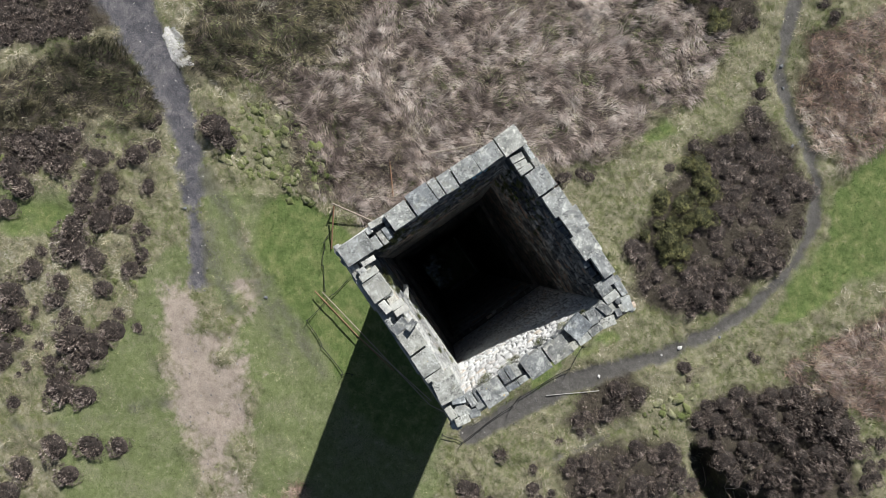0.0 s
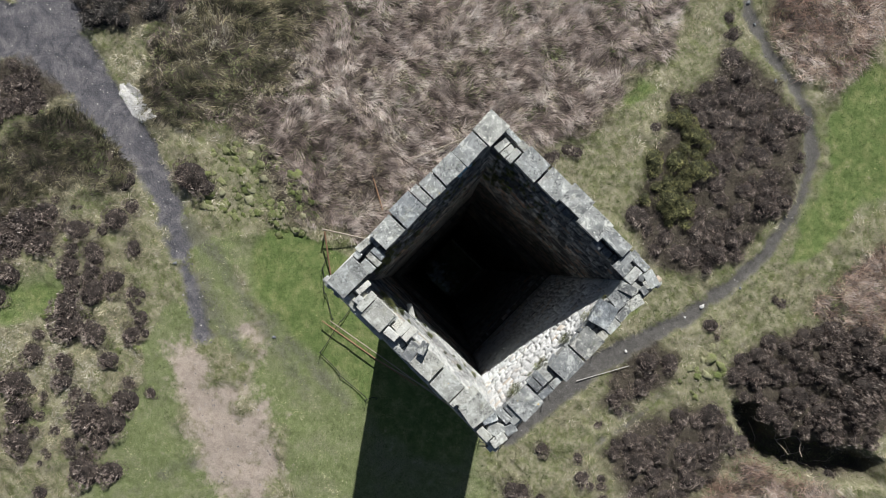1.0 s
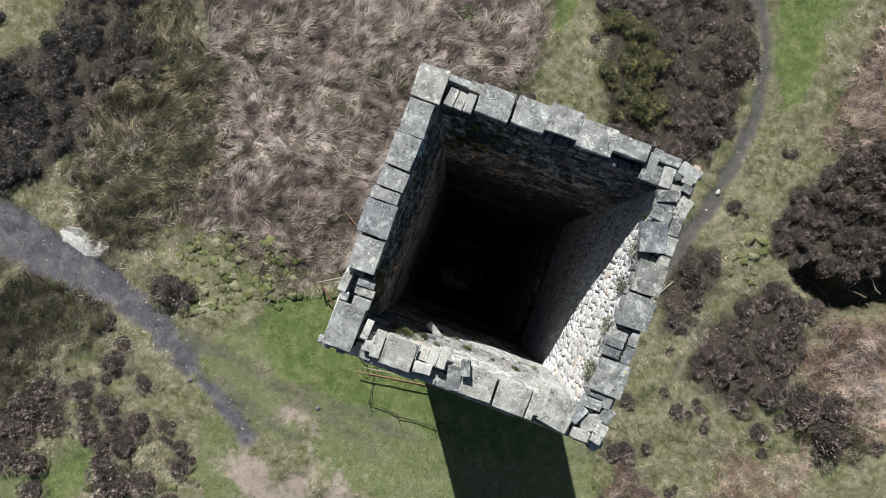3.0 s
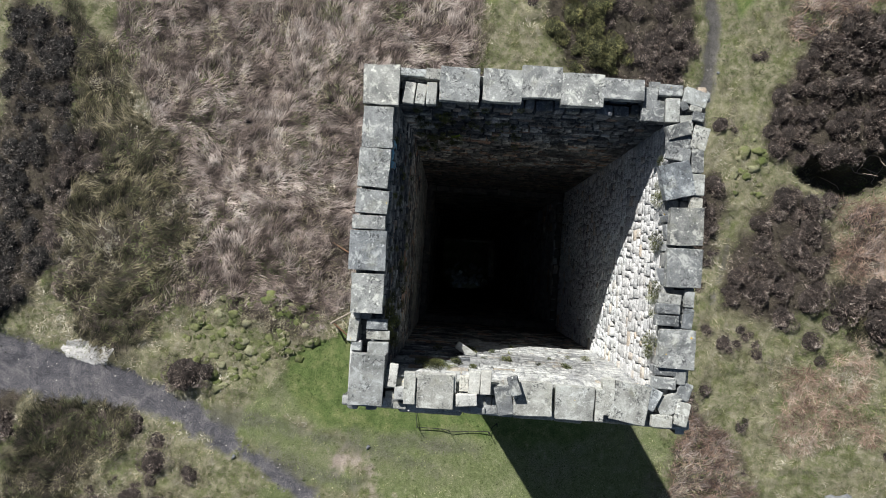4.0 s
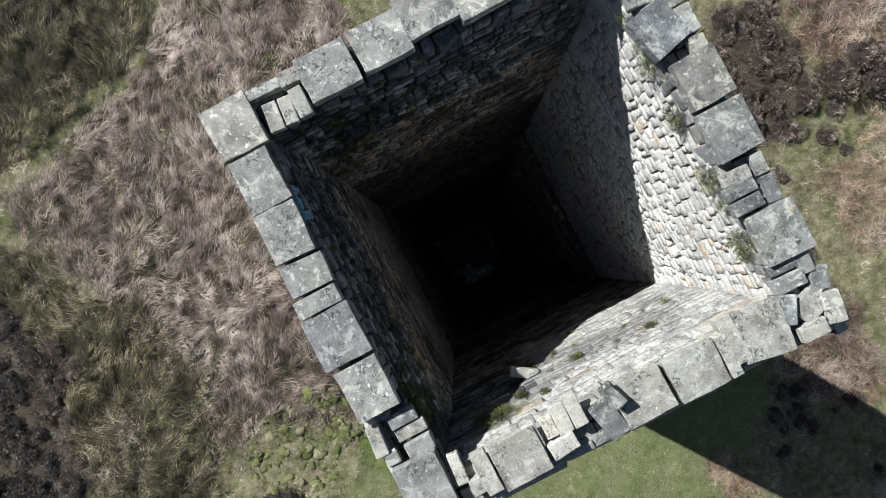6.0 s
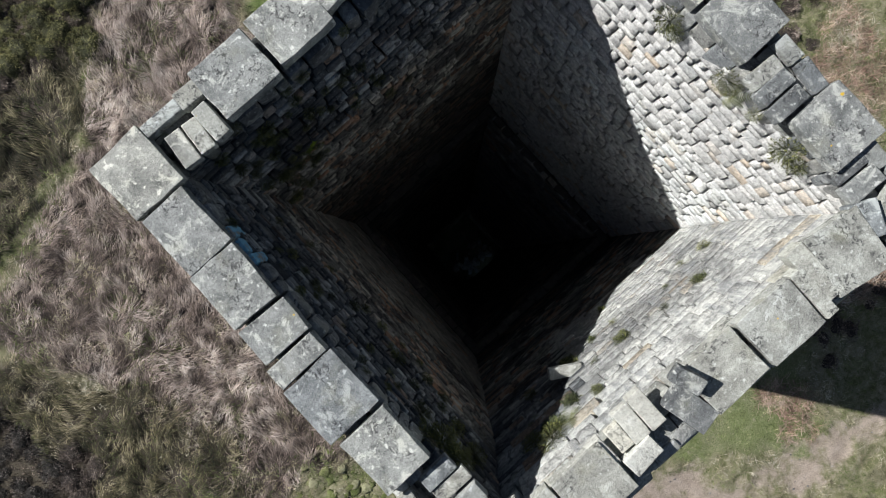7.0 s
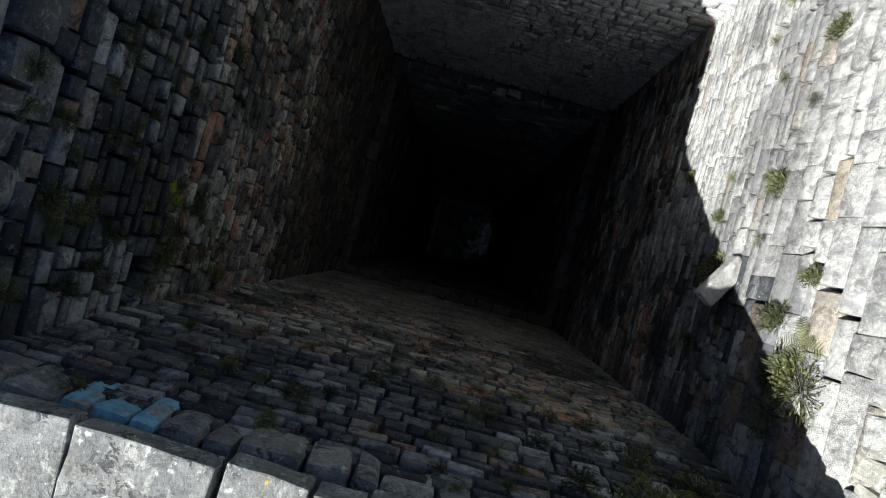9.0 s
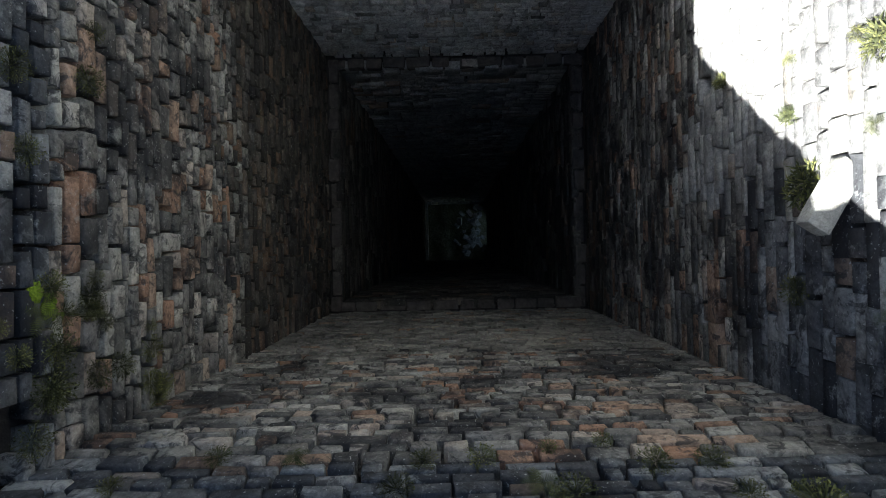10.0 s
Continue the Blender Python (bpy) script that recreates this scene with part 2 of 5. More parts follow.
def plant_material(name, tones, roughness=0.85, clumping=0.8):
    n = Nodes(name, roughness)
    colour = n.ramp(n.attribute("tint").outputs["Fac"], tones)
    patch = n.noise(0.8, 4, 0.6)
    colour = n.mix(0.6, colour, n.ramp(patch, [(0.3, (0.6, 0.6, 0.6)), (0.7, (1.3, 1.27, 1.2))]), "MULTIPLY")
    clump = n.noise(2.4, 5, 0.65, distortion=0.4)
    colour = n.mix(clumping, colour, n.ramp(clump, [(0.36, (0.25, 0.26, 0.26)), (0.5, (0.95, 0.95, 0.95)), (0.64, (1.65, 1.63, 1.58))]), "MULTIPLY")
    return n.done(colour)


ground_mat = ground_material()
straw_mat = plant_material("dead_grass", [(0.0, (0.05, 0.038, 0.034)), (0.3, (0.165, 0.129, 0.114)), (0.6, (0.315, 0.259, 0.234)), (0.85, (0.45, 0.38, 0.345)), (1.0, (0.58, 0.52, 0.48))], 0.85, 0.45)
fern_litter_mat = plant_material("bracken_litter", [(0.0, (0.09, 0.055, 0.042)), (0.4, (0.23, 0.155, 0.12)), (0.75, (0.37, 0.275, 0.22)), (1.0, (0.52, 0.43, 0.36))], 0.85, 0.55)
rush_mat = plant_material("olive_rushes", [(0.0, (0.015, 0.016, 0.010)), (0.4, (0.052, 0.051, 0.028)), (0.75, (0.145, 0.13, 0.075)), (1.0, (0.34, 0.30, 0.21))], 0.85, 0.65)
heather_mat = plant_material("heather_twigs", [(0.0, (0.032, 0.026, 0.023)), (0.4, (0.10, 0.079, 0.070)), (0.75, (0.20, 0.164, 0.148)), (1.0, (0.42, 0.37, 0.335))], 0.85, 0.7)
old_heather_mat = plant_material("old_heather_twigs", [(0.0, (0.014, 0.013, 0.012)), (0.4, (0.044, 0.039, 0.037)), (0.75, (0.105, 0.096, 0.09)), (1.0, (0.26, 0.24, 0.225))])
gorse_mat = plant_material("gorse_green", [(0.0, (0.030, 0.033, 0.016)), (0.5, (0.115, 0.118, 0.05)), (1.0, (0.28, 0.265, 0.12))])
turf_mat = plant_material("bright_turf", [(0.0, (0.045, 0.072, 0.018)), (0.5, (0.10, 0.14, 0.042)), (0.85, (0.185, 0.21, 0.085)), (1.0, (0.28, 0.28, 0.14))], 0.85, 0.4)
grass_mat = plant_material("moor_grass", [(0.0, (0.048, 0.066, 0.02)), (0.5, (0.12, 0.15, 0.054)), (0.85, (0.235, 0.245, 0.125)), (1.0, (0.35, 0.34, 0.22))], 0.85, 0.5)
pale_mat = plant_material("bleached_tussock", [(0.0, (0.085, 0.077, 0.045)), (0.45, (0.26, 0.235, 0.155)), (0.75, (0.39, 0.36, 0.275)), (1.0, (0.54, 0.51, 0.43))], 0.85, 0.6)
fern_mat = plant_material("wall_plants", [(0.0, (0.022, 0.028, 0.014)), (0.4, (0.06, 0.07, 0.03)), (0.75, (0.13, 0.14, 0.05)), (1.0, (0.30, 0.30, 0.11))])


def plain_material(name, low, high_, scale, roughness, metal=0.0):
    n = Nodes(name, roughness)
    n.bsdf.inputs["Metallic"].default_value = metal
    a = n.noise(scale, 5, 0.7)
    return n.done(n.ramp(a, [(0.3, low), (0.7, high_)]), a, 0.4, 0.005)


timber = plain_material("weathered_timber", (0.16, 0.135, 0.105), (0.34, 0.295, 0.24), 9, 0.85)
silvered = plain_material("silvered_timber", (0.24, 0.23, 0.215), (0.44, 0.425, 0.40), 9, 0.85)
rusty = plain_material("rusty_tube", (0.14, 0.075, 0.045), (0.27, 0.165, 0.10), 13, 0.8)
black_net = plain_material("black_edging", (0.010, 0.010, 0.010), (0.028, 0.027, 0.025), 20, 0.8)
rock_mat = plain_material("moor_rock", (0.08, 0.085, 0.095), (0.20, 0.205, 0.21), 5, 0.9)
chalk_mat = plain_material("spilt_limestone", (0.36, 0.35, 0.34), (0.62, 0.605, 0.58), 6, 0.95)


# ---- mesh helpers ----
rng = np.random.default_rng(7)


def mesh_from(name, verts, faces, material, tint=None):
    """A mesh out of arrays: verts (n, 3), faces (m, 3 or 4), and a value per vertex."""
    me = bpy.data.meshes.new(name)
    verts, faces = np.asarray(verts, np.float32), np.asarray(faces, np.int32)
    k = faces.shape[1]
    me.vertices.add(len(verts))
    me.vertices.foreach_set("co", verts.ravel())
    me.loops.add(faces.size)
    me.loops.foreach_set("vertex_index", faces.ravel())
    me.polygons.add(len(faces))
    me.polygons.foreach_set("loop_start", np.arange(0, faces.size, k, dtype=np.int32))
    me.polygons.foreach_set("loop_total", np.full(len(faces), k, np.int32))
    if tint is not None:
        at = me.attributes.new("tint", "FLOAT", "POINT")
        at.data.foreach_set("value", np.asarray(tint, np.float32))
    me.materials.append(material)
    me.update()
    me.validate()
    return me


def part(name, bm, material, parent, label=""):
    """One bmesh as one mesh object under a thing or a part."""
    me = bpy.data.meshes.new(name)
    bm.to_mesh(me)
    bm.free()
    me.materials.append(material)
    ob = new(name, me)
    ob.parent = parent
    return tagged(ob, label)


def smooth_noise(x, y, scale, seed=0):
    """Soft value noise of the plan, about -1 to 1."""
    x, y = np.asarray(x) / scale, np.asarray(y) / scale
    xi, yi = np.floor(x).astype(int), np.floor(y).astype(int)
    fx, fy = x - xi, y - yi
    fx, fy = fx * fx * (3 - 2 * fx), fy * fy * (3 - 2 * fy)

    def at(i, j):
        h = np.sin(i * 127.1 + j * 311.7 + seed * 74.7) * 43758.5453
        return 2 * (h - np.floor(h)) - 1

    return (at(xi, yi) * (1 - fx) + at(xi + 1, yi) * fx) * (1 - fy) + (at(xi, yi + 1) * (1 - fx) + at(xi + 1, yi + 1) * fx) * fy


def inside(x, y, polygon):
    """Metres inside (+) or outside (-) the outline."""
    p = np.array(polygon)
    q = np.roll(p, -1, 0)
    best, odd = np.full(x.shape, 1e9), np.zeros(x.shape, bool)
    for (ax, ay), (bx, by) in zip(p, q):
        dx, dy = bx - ax, by - ay
        t = np.clip(((x - ax) * dx + (y - ay) * dy) / (dx * dx + dy * dy + 1e-9), 0, 1)
        best = np.minimum(best, np.hypot(x - ax - t * dx, y - ay - t * dy))
        if abs(dy) > 1e-6:
            odd ^= ((ay > y) != (by > y)) & (x < (y - ay) / dy * dx + ax)
    return np.where(odd, best, -best)


def along(x, y, line):
    """Metres inside (+) the band that follows a line of x, y, half width."""
    best = np.full(x.shape, -1e9)
    for (ax, ay, aw), (bx, by, bw) in zip(line, line[1:]):
        dx, dy = bx - ax, by - ay
        t = np.clip(((x - ax) * dx + (y - ay) * dy) / (dx * dx + dy * dy), 0, 1)
        best = np.maximum(best, aw + t * (bw - aw) - np.hypot(x - ax - t * dx, y - ay - t * dy))
    return best


# ---- plan of the moor: what grows where, in metres ----
STRAW = [
    [(-23.6, -4.1), (-6.4, 21.4), (-1.1, 21.6), (-0.1, 16.7), (-1.0, 11.7), (-1.1, 8.4), (-3.5, 6.1), (-4.3, 1.1), (-4.9, -3.6), (-7.7, -5.1), (-10.3, -5.8), (-12.3, -3.7), (-16.6, -5.0), (-20.6, -5.3)],
    [(-21.0, 13.7), (-11.4, 15.4), (0.4, 14.8), (0.1, 11.1), (-3.2, 7.9), (-7.0, -1.1), (-8.5, -5.4), (-11.0, -5.2), (-13.4, -3.8), (-15.5, -2.4), (-16.1, 2.6), (-18.9, 7.5)],
    [(0.3, 26.3), (3.1, 32.2), (8.9, 28.2), (9.1, 23.3), (6.8, 23.1), (3.0, 23.8)],
    [(18.9, 21.4), (16.8, 15.9), (17.6, 13.2), (21.1, 14.6), (24.7, 17.4)],
    [(21.3, 4.2), (24.3, 4.0), (23.9, -0.9), (21.0, 0.5)],
    [(12.9, -8.4), (15.3, -9.5), (16.9, -12.1), (15.4, -15.7), (12.3, -15.5), (11.4, -11.1)],
    [(20.8, 2.0), (26.0, 6.2), (29.3, -0.2), (24.1, -0.7)],
]
RUSH = [
    [(-20.5, 14.0), (-12.5, 16.0), (-6.5, 20.0), (-4.5, 24.0), (-10.0, 30.0), (-24.0, 22.0)],
    [(19.7, -0.8), (23.0, 0.6), (25.7, -0.2), (24.7, -2.7), (21.5, -3.6)],
    [(-22.9, 12.5), (-18.3, 7.2), (-15.4, 2.6), (-15.5, -2.4), (-18.2, -5.9), (-22.2, -4.4), (-22.9, 3.1)],
    [(-26.5, -17.8), (-23.7, -11.7), (-22.3, -8.4), (-18.2, -9.9), (-20.0, -14.1), (-23.2, -20.0)],
    [(-25.2, -13.9), (-24.4, -11.4), (-22.9, -8.9), (-20.5, -9.3), (-18.2, -9.6), (-18.0, -10.5), (-19.2, -12.6), (-20.5, -15.1), (-22.4, -17.3)],
    [(-23.6, -4.1), (-19.9, 1.5), (-15.6, 0.3), (-15.4, -3.3), (-17.0, -5.6), (-20.1, -6.4)],
]
HEATH = [
    [(-9.2, 24.5), (-5.9, 22.2), (-6.3, 19.4), (-9.6, 19.6), (-13.0, 20.8), (-13.0, 24.0)],
    [(5.9, 9.2), (3.8, 13.6), (2.8, 17.3), (3.1, 20.9), (6.3, 21.8), (9.0, 20.8), (10.6, 19.3), (11.5, 17.4), (12.3, 12.9), (11.0, 9.1), (8.1, 8.1)],
    [(10.9, 1.9), (11.8, 5.0), (13.7, 5.6), (14.5, 3.4), (13.8, 1.2), (12.2, -0.7)],
    [(14.4, -0.7), (14.8, 2.1), (17.0, 4.4), (19.3, 4.1), (20.5, 1.8), (19.9, -1.1), (17.7, -2.7), (14.7, -2.0)],
    [(16.5, 6.7), (16.5, 10.1), (18.3, 12.5), (21.3, 15.3), (27.0, 13.0), (24.5, 7.5), (21.9, 6.5), (18.8, 5.7)],
    [(-31.2, -14.6), (-26.8, -8.6), (-23.6, -9.0), (-24.4, -11.6), (-25.4, -14.0), (-28.0, -16.4)],
    [(20.3, -0.0), (24.0, -0.3), (23.7, -3.1), (20.5, -1.9)],
    [(-26.1, 12.5), (-22.4, 11.6), (-21.8, 6.2), (-22.6, -1.9), (-24.7, -4.8), (-27.1, -2.8)],
    [(-30.8, 0.6), (-21.2, 5.8), (-20.2, 4.0), (-23.1, 0.3), (-25.4, -1.7), (-25.4, -5.1), (-27.6, -5.2)],
    [(-6.4, 21.4), (-3.6, 25.5), (-0.9, 23.2), (-2.8, 21.1)],
    [(-22.4, -18.6), (-20.8, -16.0), (-19.2, -14.6), (-18.0, -16.2), (-18.6, -17.6), (-20.2, -19.6), (-21.0, -21.5), (-22.5, -22.5)],
]
LONE_BUSHES = [(2.6, 16.4, 0.6), (3.7, 17.0, 0.6), (2.9, 14.3, 0.4), (12.4, -7.3, 0.9), (14.6, -3.9, 0.5), (19.5, -3.5, 0.7), (-15.0, -7.6, 1.1), (-13.9, -7.4, 0.7), (11.7, -4.4, 0.55), (17.7, -2.3, 0.8), (13.1, -1.0, 0.4), (21.0, -1.3, 1.1), (22.9, -0.6, 1.0), (23.1, -2.4, 1.1), (20.5, -2.4, 0.6), (13.7, -6.6, 0.45)]
# the clumps west of the track, one by one
HEATHER_WEST = [(-16.4, -12.6, 0.88), (-16.3, -11.5, 0.64), (-15.9, -15.0, 0.78), (-16.4, -16.6, 0.71), (-17.6, -14.7, 0.78), (-16.5, -13.7, 0.42), (-20.3, -16.7, 0.92), (-19.8, -15.4, 0.85), (-20.7, -17.9, 0.78), (-18.6, -16.8, 0.85), (-20.1, -19.6, 0.99), (-18.8, -19.6, 0.85), (-18.3, -21.2, 0.78), (-14.9, -18.5, 0.92), (-15.4, -17.3, 0.64), (-14.2, -16.8, 0.92), (-13.9, -15.5, 0.92), (-13.9, -19.2, 1.13), (-12.5, -18.4, 0.99), (-12.5, -20.9, 0.71), (-14.2, -21.9, 0.78), (-10.8, -16.9, 0.71), (-10.7, -18.9, 0.64), (-7.5, -18.6, 0.42), (-9.2, -22.3, 1.13), (-8.1, -21.4, 1.06), (-8.3, -20.0, 0.92), (-7.7, -22.7, 0.78), (-13.7, -23.9, 1.06), (-12.3, -25.0, 0.92)]
HEATHER_SOUTH = [(-11.0, -26.2, 0.78), (-11.8, -21.8, 0.64), (-10.0, -24.2, 0.42), (-8.9, -19.1, 0.56), (-14.8, -20.8, 0.42), (-17.5, -10.8, 0.42), (-16.1, -11.9, 0.49), (-14.4, -13.1, 0.56), (-12.6, -15.1, 0.49), (-12.1, -14.7, 0.35), (-7.0, -24.7, 1.06), (-5.9, -23.7, 0.85), (-8.0, -27.4, 0.49), (-4.3, -26.9, 0.92), (-3.1, -25.2, 0.9), (-2.1, -23.7, 0.7), (-4.3, -29.4, 0.85), (-2.4, -27.3, 0.78), (-3.6, -30.9, 0.85)]
MOTTLE = [
    [(-23.3, -19.9), (-20.3, -14.8), (-16.3, -11.5), (-11.9, -13.7), (-8.0, -18.0), (-6.3, -20.5), (-7.6, -22.5), (-9.6, -29.2)],
]
LUSH = [
    [(-8.5, -18.8), (-10.2, -15.6), (-10.6, -13.6), (-8.0, -14.2), (-7.0, -16.6), (-4.9, -18.4), (-1.2, -20.4), (1.8, -21.5), (4.4, -22.7), (0.0, -29.0), (-6.0, -26.0), (-7.5, -23.4)],
    [(-12.5, -10.8), (-10.9, -8.0), (-7.0, -10.5), (-4.2, -13.0), (-6.2, -14.6), (-9.2, -12.6)],
    [(-10.9, -8.0), (-7.8, -4.6), (-4.6, -5.5), (6.6, -5.4), (13.0, -9.8), (6.2, -19.7), (-0.3, -14.8), (-3.9, -14.5), (-5.7, -10.3), (-10.3, -10.1)],
    [(10.4, 27.2), (9.2, 22.8), (11.9, 19.9), (13.1, 16.7), (15.7, 16.7), (16.2, 23.2)],
    [(-20.6, -22.0), (-18.6, -18.4), (-17.0, -17.4), (-15.2, -18.6), (-16.5, -22.0), (-18.4, -24.4)],
]
SOIL = [
    [(-8.2, -15.8), (-8.0, -14.5), (-6.6, -14.7), (-5.3, -15.8), (-4.3, -14.6), (-4.1, -12.5), (-3.9, -13.4), (-3.5, -14.7), (-2.8, -15.4), (-2.1, -14.4), (-0.9, -14.4), (-0.2, -15.3), (1.4, -16.2), (1.5, -17.1), (2.8, -18.4), (4.5, -19.1), (5.3, -19.2), (4.7, -20.0), (3.1, -19.6), (1.5, -19.8), (0.0, -19.4), (-2.1, -19.6), (-4.8, -18.4), (-6.4, -17.5)],
    [(-6.5, -12.1), (-6.1, -11.2), (-5.2, -11.5), (-5.5, -12.4)],
    [(4.2, -19.7), (7.2, -19.9), (10.4, -20.1), (15.0, -20.8), (15.0, -22.0), (10.4, -21.4), (7.0, -21.3), (4.4, -20.9)],
]
PIT = [
    [(18.2, 5.8), (19.2, 6.6), (21.2, 6.4), (24.0, 8.2), (27.0, 9.8), (27.9, 8.4), (24.9, 6.0), (23.1, 4.7), (21.1, 4.3), (19.4, 5.0)],
]
GORSE = [
    [(4.6, 10.7), (3.6, 13.2), (3.1, 15.3), (5.3, 16.9), (7.0, 14.5), (8.0, 11.6), (6.5, 10.2)],
    [(-4.9, 20.2), (-3.0, 21.0), (-1.2, 21.8), (-2.6, 22.8), (-5.0, 21.6)],
    [(-9.2, 24.5), (-5.9, 22.2), (-6.3, 19.4), (-9.6, 19.6), (-10.4, 22.0)],
]
VIVID = [
    [(-9.6, 18.9), (-7.3, 19.3), (-5.2, 19.0), (-5.4, 18.2), (-7.3, 18.4), (-9.4, 18.1)],
    [(-8.0, -4.6), (-10.2, -6.6), (-9.0, -9.2), (-6.5, -9.9), (-2.7, -9.8), (1.2, -10.0), (4.5, -10.5), (8.5, -8.5), (7.0, -5.0), (2.0, -3.2), (-4.5, -3.6)],
    [(8.7, 26.9), (9.7, 22.9), (9.8, 21.2), (12.4, 19.3), (14.0, 15.9), (14.3, 13.3), (16.4, 17.0), (15.7, 19.2), (15.9, 22.0), (12.0, 27.0)],
    [(-17.3, -22.4), (-17.1, -20.7), (-17.8, -19.4), (-17.4, -18.0), (-16.4, -18.0), (-15.6, -19.3), (-16.4, -21.2)],
    [(-12.6, 0.2), (-11.8, 0.9), (-10.9, 0.5), (-11.4, -0.4)],
    [(10.0, -1.0), (8.2, 1.0), (8.6, 6.0), (10.2, 6.0), (9.4, 2.0)],
    [(-0.3, 15.8), (1.2, 16.4), (1.4, 14.2), (0.6, 13.0), (-0.2, 13.8)],
]
TRACK = [
    [(-27.1, -7.4, 1.7), (-22.6, -8.2, 1.3), (-19.0, -8.5, 1.1), (-16.1, -9.4, 0.9), (-13.8, -10.3, 0.7), (-11.4, -11.8, 0.5), (-9.3, -13.1, 0.45), (-7.5, -14.2, 0.3)],
    [(-35.5, -10.8, 2.4), (-30.2, -9.9, 2.2), (-28.0, -8.2, 1.6), (-24.1, -7.7, 1.2)],
    [(-33.0, -4.5, 1.8), (-29.5, -6.0, 1.9), (-26.5, -7.2, 1.5)],
    [(-28.6, -7.0, 1.6), (-26.1, -7.3, 1.5), (-21.5, -8.5, 1.3)],
]
PATH = [
    [(-2.9, 28.5, 0.5), (-0.6, 26.1, 0.5), (1.9, 23.5, 0.45), (4.6, 22.5, 0.42), (7.0, 22.2, 0.4), (9.0, 21.4, 0.42), (11.0, 19.9, 0.45), (12.3, 17.4, 0.45), (13.1, 14.1, 0.45), (12.9, 10.8, 0.45), (12.4, 7.7, 0.5), (11.5, 4.9, 0.55), (10.4, 1.3, 0.75), (10.0, -2.6, 0.8), (9.7, -5.5, 0.6)],
    [(13.9, -1.7, 0.1), (14.4, 0.3, 0.12), (14.7, 2.4, 0.12), (14.3, 3.7, 0.1)],
]

WORN = [
    [(-13.0, -9.8, 0.6), (-9.8, -10.1, 0.55), (-7.7, -10.5, 0.5), (-4.9, -10.9, 0.4), (-2.4, -11.6, 0.35), (-0.9, -11.9, 0.3)],
    [(-6.0, -10.1, 0.3), (-3.6, -10.4, 0.4), (-1.6, -10.6, 0.4), (1.5, -10.7, 0.35)],
    [(-11.0, -10.8, 0.4), (-8.0, -12.6, 0.5), (-5.0, -13.0, 0.4)],
    [(-7.3, -29.1, 0.3), (-5.4, -26.1, 0.3), (-3.9, -22.9, 0.3), (-2.7, -19.9, 0.4)],
]
MOSS = [
    [(-16.4, -6.0), (-13.4, -2.9), (-8.6, -4.5), (-10.3, -7.1), (-12.8, -8.8), (-15.9, -7.2)],
    [(-15.6, -3.6), (-8.3, -2.9), (-7.2, -4.8), (-9.9, -7.1), (-13.7, -8.1), (-16.1, -6.7)],
    [(15.2, 9.6), (16.1, 4.9), (14.8, 4.4), (14.1, 6.6)],
]
TALL = [
    [(16.9, 12.0), (25.1, 14.0), (27.5, 10.0), (24.5, 5.5), (20.5, 6.0), (18.0, 7.5)],
]
BRACKEN = [
    [(6.4, -15.7), (8.0, -16.4), (8.5, -17.9), (6.8, -19.3), (5.9, -18.3)],
    [(12.9, -8.4), (15.3, -9.5), (16.9, -12.1), (15.4, -16.5), (12.3, -15.5), (11.4, -11.1)],
    [(18.9, 21.4), (16.8, 15.9), (17.6, 13.2), (21.1, 14.6), (24.7, 17.4)],
    [(20.6, 4.4), (26.0, 6.2), (29.3, -0.2), (24.1, -1.5), (20.6, 0.4)],
    [(17.5, -5.0), (22.0, -3.5), (23.5, -8.5), (18.5, -9.5)],
    [(0.3, 26.3), (3.1, 32.2), (8.9, 28.2), (9.1, 23.3), (6.8, 23.1), (3.0, 23.8)],
]


def plan(x, y):
    """How far inside each kind of cover the places are, with ragged edges."""
    rag = 0.75 * smooth_noise(x, y, 2.3, 1) + 0.45 * smooth_noise(x, y, 0.8, 2) + 0.22 * smooth_noise(x, y, 0.33, 3)
    fine = 0.16 * smooth_noise(x, y, 0.9, 4) + 0.09 * smooth_noise(x, y, 0.3, 5)
    out = {k: np.max([inside(x, y, p) for p in v], 0) + rag for k, v in (("straw", STRAW), ("rush", RUSH), ("heath", HEATH), ("mottle", MOTTLE), ("lush", LUSH), ("gorse", GORSE), ("moss", MOSS), ("tall", TALL), ("bracken", BRACKEN), ("pit", PIT), ("vivid", VIVID))}
    out["lush"] = np.maximum(out["lush"], out["vivid"] - 0.2)
    out["heath"] -= 0.5 * rag
    out["pit"] -= 0.7 * rag
    out["bracken"] -= 4.0 * (out["pit"] > 0)
    out["straw"] -= 4.0 * (out["pit"] > 0)
    out["heath"] -= 4.0 * (out["pit"] > 0.25)
    out["rush"] -= 4.0 * (out["pit"] > 0.25)
    out["soil"] = np.max([inside(x, y, p) for p in SOIL], 0) + 4.0 * fine + 0.25 * rag
    out["track"] = np.max([along(x, y, p) for p in TRACK], 0) + 2.0 * fine
    out["worn"] = np.max([along(x, y, p) for p in WORN], 0) + 2.5 * fine
    out["path"] = np.max([along(x, y, p) for p in PATH], 0) + fine - 0.06
    return out


